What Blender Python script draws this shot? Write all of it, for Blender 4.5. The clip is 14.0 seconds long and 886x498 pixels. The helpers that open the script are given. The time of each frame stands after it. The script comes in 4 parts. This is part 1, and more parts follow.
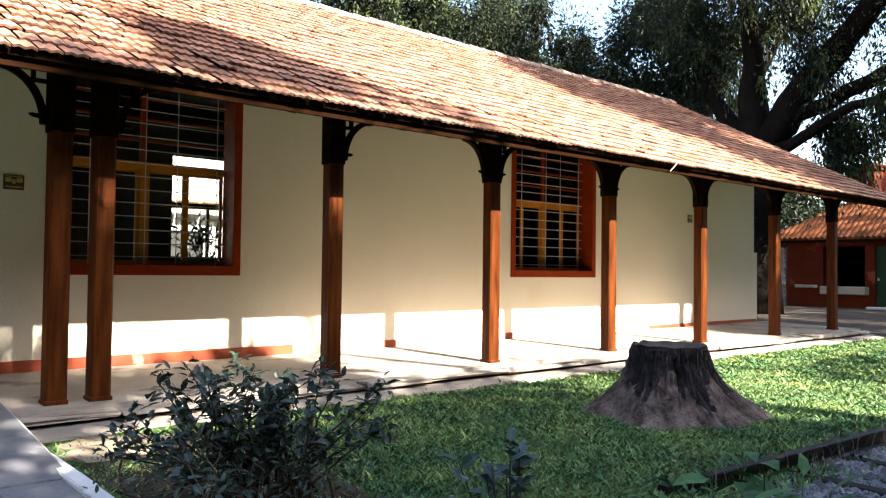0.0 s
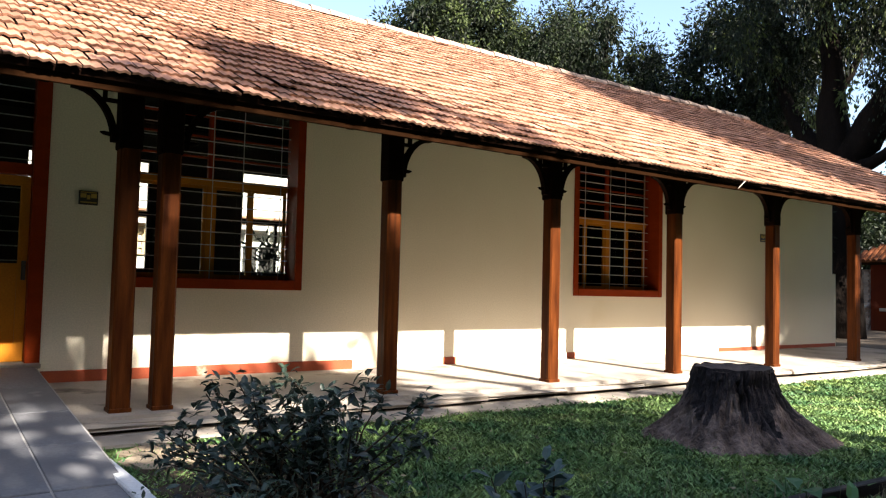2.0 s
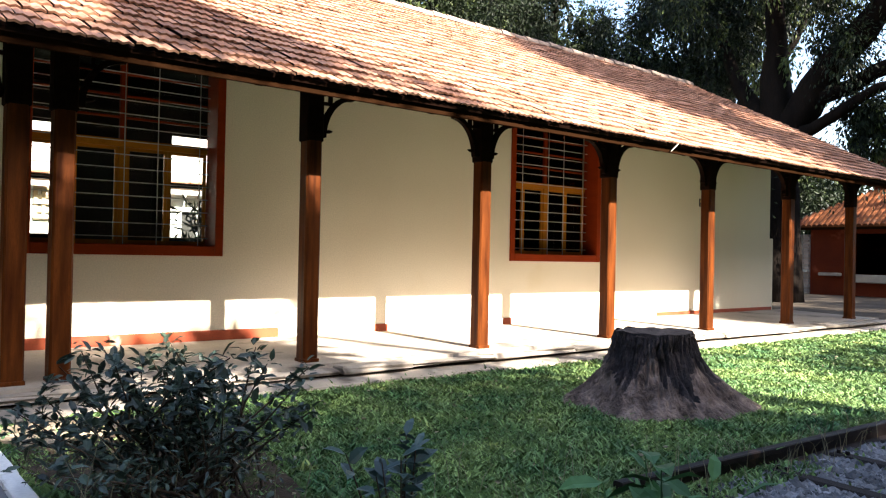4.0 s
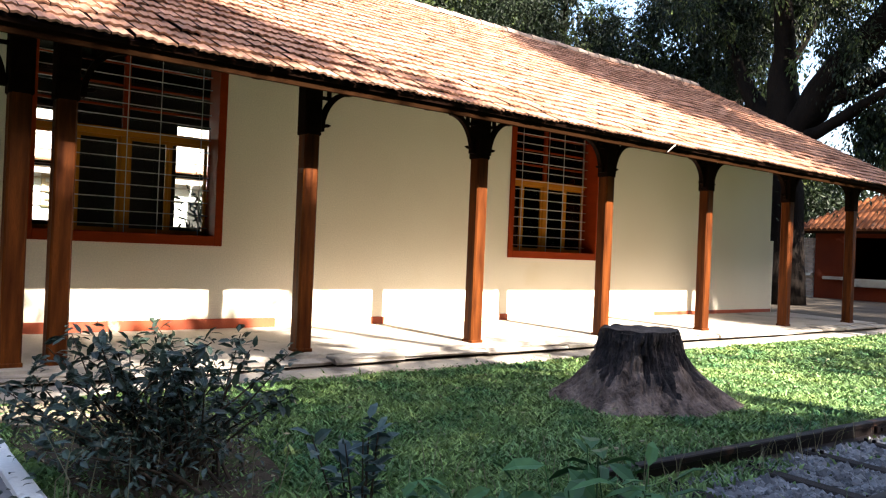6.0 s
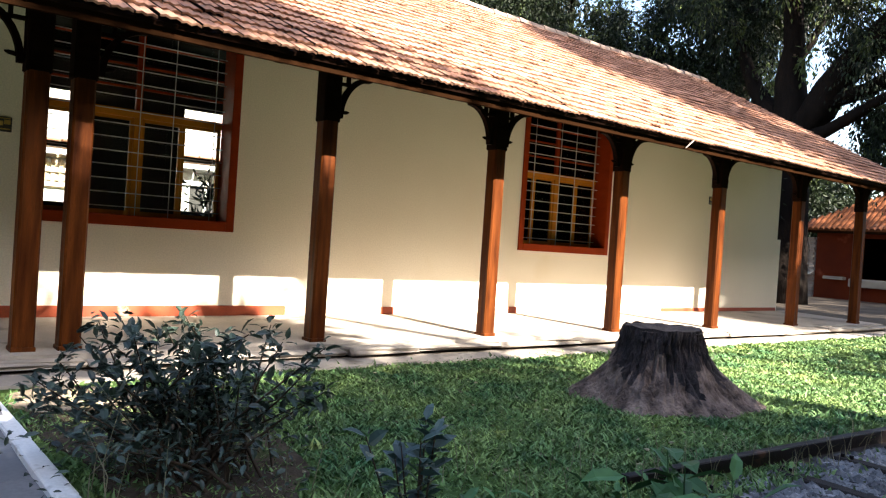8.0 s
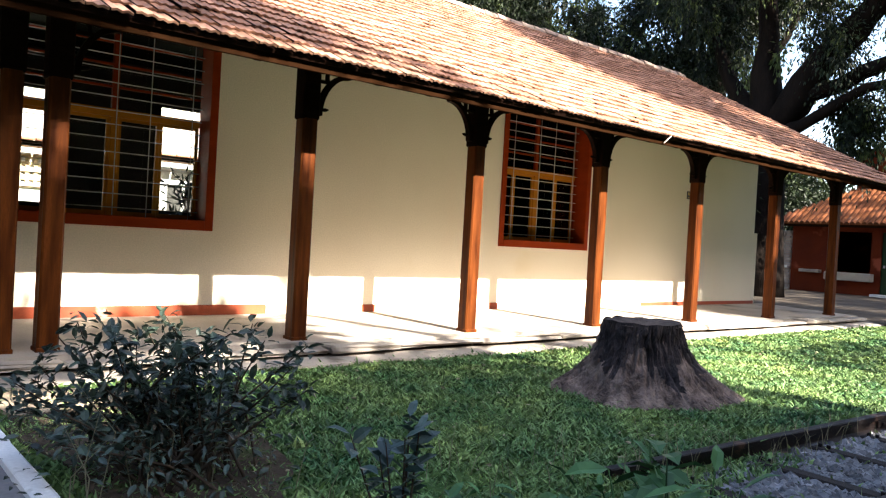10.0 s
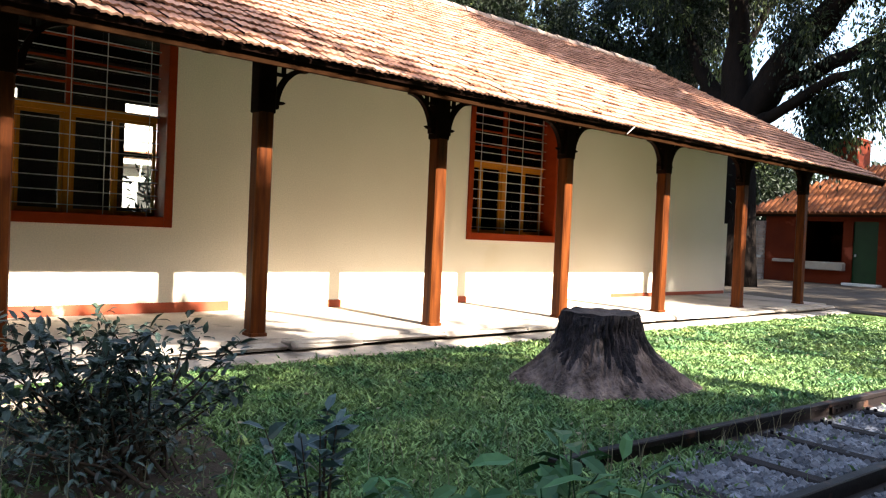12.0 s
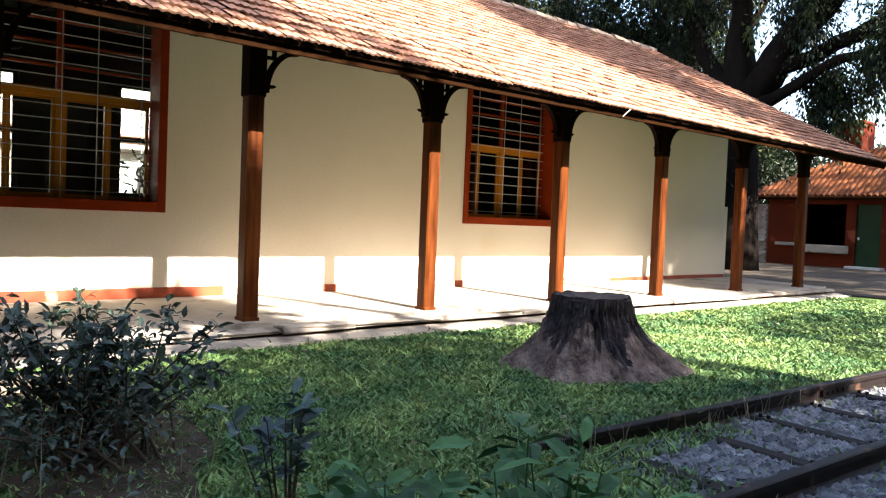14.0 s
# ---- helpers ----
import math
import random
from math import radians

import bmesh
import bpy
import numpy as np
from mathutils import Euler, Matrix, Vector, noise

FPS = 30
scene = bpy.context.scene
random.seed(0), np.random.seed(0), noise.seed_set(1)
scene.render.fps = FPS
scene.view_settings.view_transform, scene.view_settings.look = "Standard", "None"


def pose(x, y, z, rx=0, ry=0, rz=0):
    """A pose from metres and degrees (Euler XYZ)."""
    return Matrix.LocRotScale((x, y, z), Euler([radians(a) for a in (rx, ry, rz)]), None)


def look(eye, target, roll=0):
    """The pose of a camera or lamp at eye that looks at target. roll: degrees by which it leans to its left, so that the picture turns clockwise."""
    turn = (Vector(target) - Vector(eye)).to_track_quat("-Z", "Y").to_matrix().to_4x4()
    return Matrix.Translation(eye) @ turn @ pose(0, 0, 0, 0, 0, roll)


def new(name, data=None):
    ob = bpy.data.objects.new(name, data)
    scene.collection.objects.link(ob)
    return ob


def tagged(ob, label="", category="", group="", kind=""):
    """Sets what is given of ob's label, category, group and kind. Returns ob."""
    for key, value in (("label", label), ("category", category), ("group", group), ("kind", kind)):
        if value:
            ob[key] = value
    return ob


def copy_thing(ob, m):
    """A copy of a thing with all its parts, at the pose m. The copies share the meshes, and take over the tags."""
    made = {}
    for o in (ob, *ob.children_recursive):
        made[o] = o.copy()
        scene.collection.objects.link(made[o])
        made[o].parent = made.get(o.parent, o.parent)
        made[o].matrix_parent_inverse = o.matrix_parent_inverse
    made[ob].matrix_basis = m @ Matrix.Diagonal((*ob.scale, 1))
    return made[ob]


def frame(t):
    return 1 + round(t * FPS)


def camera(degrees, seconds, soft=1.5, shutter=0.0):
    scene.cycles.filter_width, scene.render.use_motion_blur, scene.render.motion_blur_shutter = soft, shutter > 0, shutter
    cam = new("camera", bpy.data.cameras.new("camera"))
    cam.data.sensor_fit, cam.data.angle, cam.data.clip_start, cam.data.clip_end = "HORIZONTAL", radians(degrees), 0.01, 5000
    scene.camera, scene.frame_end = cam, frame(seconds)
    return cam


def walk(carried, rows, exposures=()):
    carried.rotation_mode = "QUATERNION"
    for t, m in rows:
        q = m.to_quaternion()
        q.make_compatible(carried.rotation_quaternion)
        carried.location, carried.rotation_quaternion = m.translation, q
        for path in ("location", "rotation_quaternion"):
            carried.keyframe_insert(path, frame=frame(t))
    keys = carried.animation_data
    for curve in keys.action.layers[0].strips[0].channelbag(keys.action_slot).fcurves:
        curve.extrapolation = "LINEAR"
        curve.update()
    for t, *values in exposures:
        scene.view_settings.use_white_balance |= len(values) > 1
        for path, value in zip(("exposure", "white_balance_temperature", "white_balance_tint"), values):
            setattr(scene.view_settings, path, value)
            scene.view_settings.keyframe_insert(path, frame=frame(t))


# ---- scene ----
cam = camera(59.7, 14.0, soft=1.2)
PATH = [
    (0, (-4.297, -8.818, 1.297), (-2.993, -7.303, 1.352), 0.7),
    (0.5, (-4.273, -8.833, 1.313), (-3.03, -7.268, 1.381), 1.1),
    (1, (-4.263, -8.849, 1.301), (-3.044, -7.266, 1.399), 1.4),
    (1.5, (-4.24, -8.891, 1.29), (-3.048, -7.289, 1.4), 1.8),
    (2, (-4.178, -8.879, 1.278), (-3.017, -7.254, 1.378), 1.4),
    (2.5, (-4.097, -8.839, 1.277), (-2.94, -7.209, 1.359), 1.0),
    (3, (-3.956, -8.794, 1.28), (-2.754, -7.197, 1.338), 1.0),
    (3.5, (-3.816, -8.83, 1.275), (-2.573, -7.264, 1.31), 0.8),
    (3.7, (-3.761, -8.85, 1.267), (-2.511, -7.289, 1.292), 0.9),
    (6, (-3.696, -9.072, 1.258), (-2.459, -7.5, 1.263), 2.4),
    (6.5, (-3.717, -9.0, 1.263), (-2.49, -7.42, 1.256), 2.4),
    (7, (-3.793, -8.912, 1.266), (-2.561, -7.337, 1.257), 3.0),
    (7.5, (-3.824, -8.848, 1.267), (-2.583, -7.28, 1.248), 3.5),
    (8, (-3.809, -8.835, 1.266), (-2.561, -7.272, 1.245), 3.8),
    (10.5, (-3.82, -8.836, 1.265), (-2.522, -7.314, 1.238), 3.1),
    (11, (-3.806, -8.832, 1.264), (-2.5, -7.317, 1.237), 3.0),
    (11.5, (-3.717, -8.879, 1.263), (-2.403, -7.371, 1.233), 2.6),
    (12, (-3.616, -8.941, 1.258), (-2.293, -7.443, 1.221), 2.5),
    (12.5, (-3.545, -9.001, 1.261), (-2.217, -7.506, 1.223), 3.0),
    (13, (-3.509, -9.041, 1.256), (-2.183, -7.544, 1.218), 3.6),
    (13.5, (-3.488, -9.014, 1.254), (-2.17, -7.511, 1.188), 2.4),
    (14, (-3.502, -9.005, 1.254), (-2.187, -7.5, 1.177), 2.3),
]
walk(cam, [(t, look(eye, target, roll)) for t, eye, target, roll in PATH],
     exposures=[(0, 2.78), (0.5, 2.68), (1.2, 2.28), (2.0, 2.2), (2.6, 2.44), (3.2, 2.72), (6.0, 2.84), (14, 2.94)])

# ---- sky and sun ----
SUN_DIR = Vector((0.10, -1.0, 0.71)).normalized()
world = bpy.data.worlds.new("world")
scene.world = world
world.use_nodes = True
wn = world.node_tree.nodes
sky = wn.new("ShaderNodeTexSky")
sky.sky_type = "NISHITA"
sky.sun_disc = False
sky.dust_density = 2.2
sky.sun_elevation = math.asin(SUN_DIR.z)
sky.sun_rotation = math.pi - 0.1
world.node_tree.links.new(sky.outputs[0], wn["Background"].inputs[0])
wn["Background"].inputs[1].default_value = 0.09
sun_data = bpy.data.lights.new("sun", "SUN")
sun_data.energy, sun_data.angle, sun_data.color = 5.0, radians(0.5), (1.0, 0.92, 0.82)
sun = new("sun", sun_data)
sun.matrix_world = look(SUN_DIR * 60, (0, 0, 0))


# ---- materials ----
def surf(name, dark, light, scale=3.0, fine=40.0, rough=0.8, bump=0.3, dist=0.01, vary="", amount=0.25,
         stain=None, stain_scale=1.2, stain_at=0.62, stretch=(1, 1, 1), metal=0.0, spec=0.5, trans=0.0):
    """A worn surface: two scales of noise between two colours, stains, fine relief, and a change from piece to piece."""
    m = bpy.data.materials.new(name)
    m.use_nodes = True
    t, n = m.node_tree, m.node_tree.nodes
    b = n["Principled BSDF"]
    b.inputs["Roughness"].default_value = rough
    b.inputs["Metallic"].default_value = metal
    b.inputs["Specular IOR Level"].default_value = spec
    geo = n.new("ShaderNodeNewGeometry")
    mp = n.new("ShaderNodeMapping")
    mp.inputs["Scale"].default_value = stretch
    t.links.new(geo.outputs["Position"], mp.inputs[0])

    def noisy(s, detail=6.0):
        x = n.new("ShaderNodeTexNoise")
        x.inputs["Scale"].default_value, x.inputs["Detail"].default_value = s, detail
        t.links.new(mp.outputs[0], x.inputs["Vector"])
        return x

    def blend(fac, a, c, mode="MIX"):
        x = n.new("ShaderNodeMix")
        x.data_type, x.blend_type = "RGBA", mode
        for sock, v in ((x.inputs["Factor"], fac), (x.inputs[6], a), (x.inputs[7], c)):
            if isinstance(v, (int, float)):
                sock.default_value = v
            elif isinstance(v, tuple):
                sock.default_value = (*v, 1)
            else:
                t.links.new(v, sock)
        return x.outputs[2]

    def ramp(src, lo, hi):
        x = n.new("ShaderNodeMapRange")
        x.inputs["From Min"].default_value, x.inputs["From Max"].default_value = lo, hi
        t.links.new(src, x.inputs["Value"])
        return x.outputs[0]

    big, small = noisy(scale), noisy(fine, 8.0)
    col = blend(ramp(big.outputs["Fac"], 0.35, 0.65), dark, light)
    mid = tuple((p + q) * 0.5 for p, q in zip(dark, light))
    col = blend(ramp(small.outputs["Fac"], 0.3, 0.9), col, tuple(v * 0.75 for v in mid))
    if stain:
        st = noisy(stain_scale, 10.0)
        col = blend(ramp(st.outputs["Fac"], stain_at, stain_at + 0.08), col, stain)
    if vary:
        if vary == "object":
            info = n.new("ShaderNodeObjectInfo").outputs["Random"]
        else:
            info = geo.outputs["Random Per Island"]
        hsv = n.new("ShaderNodeHueSaturation")
        t.links.new(ramp(info, 0.0, 1.0), hsv.inputs["Value"])
        vr = hsv.inputs["Value"].links[0].from_node
        vr.inputs["To Min"].default_value, vr.inputs["To Max"].default_value = 1 - amount, 1 + amount
        t.links.new(col, hsv.inputs["Color"])
        col = hsv.outputs[0]
    t.links.new(col, b.inputs["Base Color"])
    if bump:
        bp = n.new("ShaderNodeBump")
        bp.inputs["Strength"].default_value, bp.inputs["Distance"].default_value = bump, dist
        t.links.new(small.outputs["Fac"], bp.inputs["Height"])
        t.links.new(bp.outputs[0], b.inputs["Normal"])
    rr = ramp(big.outputs["Fac"], 0.2, 0.8)
    rn = rr.node
    rn.inputs["To Min"].default_value, rn.inputs["To Max"].default_value = max(rough - 0.12, 0.03), min(rough + 0.1, 1)
    t.links.new(rr, b.inputs["Roughness"])
    if trans:
        tr = n.new("ShaderNodeBsdfTranslucent")
        t.links.new(col, tr.inputs["Color"])
        mx = n.new("ShaderNodeMixShader")
        mx.inputs[0].default_value = trans
        t.links.new(b.outputs[0], mx.inputs[1])
        t.links.new(tr.outputs[0], mx.inputs[2])
        t.links.new(mx.outputs[0], n["Material Output"].inputs[0])
    return m


def pane_material():
    m = bpy.data.materials.new("window_glass")
    m.use_nodes = True
    t, n = m.node_tree, m.node_tree.nodes
    n.remove(n["Principled BSDF"])
    clear, gloss = n.new("ShaderNodeBsdfTransparent"), n.new("ShaderNodeBsdfGlossy")
    clear.inputs[0].default_value = (0.86, 0.9, 0.88, 1)
    gloss.inputs["Roughness"].default_value = 0.02
    fr = n.new("ShaderNodeFresnel")
    fr.inputs[0].default_value = 1.45
    mx = n.new("ShaderNodeMixShader")
    t.links.new(fr.outputs[0], mx.inputs[0])
    t.links.new(clear.outputs[0], mx.inputs[1])
    t.links.new(gloss.outputs[0], mx.inputs[2])
    t.links.new(mx.outputs[0], n["Material Output"].inputs[0])
    return m


PLASTER = surf("cream_plaster", (0.78, 0.69, 0.535), (0.84, 0.76, 0.605), 0.7, 60, 0.9, 0.08, 0.003, stain=(0.71, 0.62, 0.45), stain_scale=0.6, stain_at=0.66, spec=0.2)
# Plaster kept nearly black: the room's shade is put into its colour.
INNER = surf("shade_dark_inner_plaster", (0.06, 0.05, 0.045), (0.09, 0.08, 0.07), 0.8, 30, 0.9, 0.1, spec=0.1)
RED = surf("red_brown_paint", (0.21, 0.025, 0.004), (0.28, 0.036, 0.006), 2.0, 50, 0.45, 0.15, 0.003, stretch=(1, 1, 3), spec=0.07)
ORANGE = surf("ochre_orange_paint", (0.42, 0.15, 0.012), (0.52, 0.19, 0.016), 2.0, 50, 0.45, 0.15, 0.003, spec=0.1)
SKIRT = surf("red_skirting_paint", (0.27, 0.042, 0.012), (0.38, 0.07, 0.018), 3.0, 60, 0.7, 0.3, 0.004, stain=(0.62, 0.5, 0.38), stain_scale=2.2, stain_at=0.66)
# Direct sun's glare on the red skirting is put into this pale colour.
GLARESKIRT = surf("sunlight_pale_skirting_paint", (0.66, 0.46, 0.28), (0.74, 0.6, 0.42), 2.0, 60, 0.8, 0.3, 0.004)
POSTWOOD = surf("brown_stained_wood", (0.028, 0.006, 0.0015), (0.125, 0.033, 0.0058), 2.5, 30, 0.5, 0.35, 0.004, stretch=(6, 6, 0.6), spec=0.08)
# Shade under the eaves and indoors is put into this near-black wood.
SHADEWOOD = surf("shade_dark_timber", (0.006, 0.003, 0.002), (0.014, 0.006, 0.004), 2.5, 30, 0.7, 0.35, 0.004, stretch=(1, 4, 4), spec=0.02)
FASCIA = surf("dark_fascia_wood", (0.010, 0.0045, 0.002), (0.022, 0.009, 0.004), 2.5, 30, 0.65, 0.35, 0.004, stretch=(0.6, 4, 4), spec=0.0)
TILE = surf("clay_roof_tile", (0.30, 0.135, 0.08), (0.46, 0.25, 0.165), 1.2, 35, 0.85, 0.5, 0.006, vary="object", amount=0.3, stain=(0.20, 0.13, 0.11), stain_scale=9, stain_at=0.62, spec=0.15)
TILES = surf("clay_roof_tile_field", (0.30, 0.135, 0.08), (0.46, 0.25, 0.165), 1.2, 35, 0.85, 0.5, 0.006, vary="island", amount=0.3, stain=(0.20, 0.13, 0.11), stain_scale=9, stain_at=0.62, spec=0.15)
TILE_LIP = surf("grimy_tile_edge", (0.11, 0.055, 0.038), (0.36, 0.20, 0.13), 5, 40, 0.9, 0.4, 0.004, spec=0.1)
RIDGE = surf("mortared_ridge_tile", (0.24, 0.16, 0.12), (0.42, 0.32, 0.25), 3.0, 30, 0.9, 0.4, 0.006, vary="island", amount=0.15)
CONCRETE = surf("worn_concrete", (0.30, 0.26, 0.22), (0.44, 0.385, 0.32), 1.5, 45, 0.9, 0.5, 0.006, stain=(0.15, 0.125, 0.105), stain_scale=1.6, stain_at=0.6, spec=0.2)
PATHTILE = surf("grey_path_tile", (0.13, 0.13, 0.14), (0.20, 0.20, 0.21), 1.6, 40, 0.7, 0.3, 0.004, vary="object", amount=0.12, stain=(0.30, 0.29, 0.28), stain_scale=2.0, spec=0.3)
MORTAR = surf("pale_mortar", (0.34, 0.33, 0.31), (0.44, 0.42, 0.4), 4, 60, 0.9, 0.4)
WHITE = surf("white_kerb_paint", (0.66, 0.66, 0.66), (0.78, 0.78, 0.77), 3, 50, 0.7, 0.4, 0.004, stain=(0.3, 0.29, 0.27), stain_scale=5, stain_at=0.63)
SOIL = surf("lawn_soil", (0.035, 0.07, 0.02), (0.085, 0.12, 0.036), 2.0, 25, 0.95, 0.8, 0.02, stain=(0.13, 0.09, 0.055), stain_scale=0.8, stain_at=0.66, spec=0.05)
# Earth also carries painted shade, under the shrub and the edging stones.
EARTH = surf("shade_dark_brown_earth", (0.035, 0.026, 0.019), (0.085, 0.064, 0.046), 3.0, 30, 0.95, 0.8, 0.02, stain=(0.05, 0.06, 0.025), stain_scale=3, spec=0.05)
YARD = surf("bare_courtyard_earth", (0.05, 0.04, 0.03), (0.11, 0.088, 0.068), 1.0, 20, 0.95, 0.6, 0.015, stain=(0.12, 0.09, 0.06), stain_scale=1.5, spec=0.08)
GRASS = surf("lawn_grass", (0.032, 0.108, 0.042), (0.215, 0.30, 0.092), 1.6, 9, 0.6, 0, vary="island", amount=0.6, stain=(0.27, 0.30, 0.085), stain_scale=1.3, stain_at=0.64, spec=0.25, trans=0.1)
DRYGRASS = surf("dry_stem", (0.17, 0.16, 0.09), (0.26, 0.23, 0.14), 3, 20, 0.8, 0, vary="island")
STEEL = surf("rusted_rail_steel", (0.009, 0.006, 0.0055), (0.02, 0.013, 0.012), 4, 60, 0.55, 0.4, 0.003, stain=(0.08, 0.04, 0.025), stain_scale=6, metal=0.3, spec=0.25)
SLEEPER = surf("weathered_sleeper", (0.018, 0.015, 0.014), (0.04, 0.033, 0.03), 4, 50, 0.85, 0.6, 0.006, stretch=(4, 0.8, 4), spec=0.1)
GRAVEL = surf("blue_grey_ballast", (0.055, 0.056, 0.062), (0.20, 0.202, 0.215), 5, 60, 0.85, 0.4, 0.004, vary="island", amount=0.5, spec=0.2)
BED = surf("ballast_bed", (0.07, 0.07, 0.075), (0.13, 0.125, 0.125), 8, 60, 0.95, 0.8, 0.02, spec=0.05)
BARK = surf("grey_stump_bark", (0.03, 0.021, 0.018), (0.26, 0.195, 0.165), 7.0, 28, 0.9, 1.0, 0.05, stretch=(1, 1, 0.45), stain=(0.04, 0.03, 0.027), stain_scale=3.0, stain_at=0.56, spec=0.12)
CUTWOOD = surf("dark_cut_wood", (0.05, 0.04, 0.036), (0.11, 0.09, 0.08), 6, 40, 0.9, 0.8, 0.02, spec=0.08)
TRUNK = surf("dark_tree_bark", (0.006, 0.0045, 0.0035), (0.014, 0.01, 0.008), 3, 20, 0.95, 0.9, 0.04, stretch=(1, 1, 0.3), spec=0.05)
# Shade within the crowns is put into this near-black leaf colour.
LEAF = surf("shade_dark_tree_leaf", (0.004, 0.0075, 0.003), (0.021, 0.032, 0.012), 0.9, 6, 0.55, 0, vary="island", amount=0.6, trans=0.2, spec=0.2)
# Sunlit highlights on the foliage are put into this lighter leaf colour.
LEAFLIT = surf("sunlit_green_leaf", (0.045, 0.07, 0.02), (0.12, 0.15, 0.045), 0.7, 6, 0.6, 0, vary="island", amount=0.4, spec=0.3, trans=0.35)
SHRUB = surf("dark_shrub_leaf", (0.016, 0.027, 0.019), (0.06, 0.088, 0.062), 6, 30, 0.38, 0, vary="island", amount=0.5, trans=0.15, spec=0.4)
WEED = surf("broad_weed_leaf", (0.028, 0.082, 0.03), (0.07, 0.155, 0.045), 4, 30, 0.6, 0, vary="object", amount=0.5, trans=0.2, spec=0.3)
BLUEWEED = surf("bluish_weed_leaf", (0.022, 0.045, 0.038), (0.06, 0.10, 0.085), 5, 30, 0.5, 0, vary="object", amount=0.4, trans=0.2)
TWIG = surf("brown_twig", (0.05, 0.034, 0.024), (0.09, 0.065, 0.045), 6, 40, 0.9, 0.3, spec=0.1)
FARRED = surf("red_orange_wall_paint", (0.10, 0.014, 0.004), (0.15, 0.025, 0.007), 1.0, 30, 0.85, 0.3, 0.005, stain=(0.26, 0.06, 0.03), stain_scale=1.2, spec=0.12)
SAND = surf("pale_sandy_earth", (0.22, 0.17, 0.12), (0.36, 0.29, 0.21), 4, 50, 0.95, 0.8, 0.012, stain=(0.09, 0.08, 0.045), stain_scale=5, stain_at=0.6, spec=0.05)
LATTICE = surf("tan_lattice_block", (0.42, 0.30, 0.17), (0.55, 0.42, 0.27), 3, 30, 0.9, 0.3)
BARKTOP = surf("dark_weathered_bark", (0.010, 0.008, 0.009), (0.055, 0.043, 0.043), 8.0, 30, 0.85, 1.0, 0.04, stretch=(1, 1, 0.4), spec=0.2)
FARTILE = surf("barrel_roof_tile", (0.10, 0.03, 0.011), (0.22, 0.075, 0.027), 1.5, 20, 0.85, 0.4, vary="island", amount=0.25, stain=(0.15, 0.08, 0.05), stain_scale=2, spec=0.15)
GREEN = surf("dark_green_paint", (0.006, 0.03, 0.009), (0.012, 0.045, 0.014), 2, 30, 0.5, 0.2, spec=0.2)
BRICK = surf("pale_brick", (0.40, 0.30, 0.25), (0.52, 0.42, 0.36), 3, 40, 0.9, 0.5, vary="object", amount=0.2)
PALE = surf("limewashed_masonry", (0.62, 0.60, 0.56), (0.74, 0.72, 0.68), 1.5, 40, 0.9, 0.4, stain=(0.4, 0.38, 0.35), stain_scale=3)
IRON = surf("white_painted_iron", (0.50, 0.48, 0.46), (0.62, 0.6, 0.57), 6, 60, 0.5, 0.1)
BLACK = surf("dark_iron", (0.02, 0.018, 0.016), (0.04, 0.034, 0.03), 6, 60, 0.5, 0.2)
BRASS = surf("tarnished_yellow_plaque", (0.42, 0.28, 0.05), (0.52, 0.36, 0.08), 9, 60, 0.5, 0.1)
GLASS = pane_material()

# ---- builders ----
ORIGIN = {}
rng = random.Random(7)


def thing(name, at, label, category, group="", kind=""):
    """The Empty at a thing's base; its parts are built in world places."""
    ob = new(name)
    ob.location = at
    ob.empty_display_size = 0.1
    ORIGIN[ob] = Vector(at)
    return tagged(ob, label, category, group, kind)


def part(name, bm, material, parent, label=""):
    """Links a bmesh in world places as one mesh under a thing or a part."""
    o = ORIGIN[parent]
    bmesh.ops.translate(bm, vec=-o, verts=bm.verts)
    me = bpy.data.meshes.new(name)
    bm.to_mesh(me)
    bm.free()
    me.materials.append(material)
    ob = new(name, me)
    ob.parent = parent
    ORIGIN[ob] = o
    return tagged(ob, label)


def solo(name, bm, material, at, label, category, group="", kind=""):
    """A thing that is one mesh."""
    bmesh.ops.translate(bm, vec=-Vector(at), verts=bm.verts)
    me = bpy.data.meshes.new(name)
    bm.to_mesh(me)
    bm.free()
    me.materials.append(material)
    ob = new(name, me)
    ob.location = at
    ORIGIN[ob] = Vector(at)
    return tagged(ob, label, category, group, kind)


def raw(name, verts, faces, material, parent=None, smooth=False):
    """A mesh from computed arrays in world places."""
    me = bpy.data.meshes.new(name)
    v = np.asarray(verts, dtype=float)
    if parent is not None:
        v = v - np.array(ORIGIN[parent])
    me.from_pydata(v.tolist(), [], np.asarray(faces).tolist())
    me.materials.append(material)
    if smooth:
        me.polygons.foreach_set("use_smooth", [True] * len(me.polygons))
    ob = new(name, me)
    if parent is not None:
        ob.parent = parent
        ORIGIN[ob] = ORIGIN[parent]
    return ob


def box(bm, x0, x1, y0, y1, z0, z1, bevel=0.0):
    r = bmesh.ops.create_cube(bm, size=1.0)
    for v in r["verts"]:
        v.co = Vector(((x0 + x1) / 2 + v.co.x * (x1 - x0), (y0 + y1) / 2 + v.co.y * (y1 - y0), (z0 + z1) / 2 + v.co.z * (z1 - z0)))
    if bevel:
        es = list({e for v in r["verts"] for e in v.link_edges})
        bmesh.ops.bevel(bm, geom=es, offset=bevel, segments=1, affect="EDGES")
    return r["verts"]


def boxed(*dims, bevel=0.0):
    bm = bmesh.new()
    box(bm, *dims, bevel=bevel)
    return bm


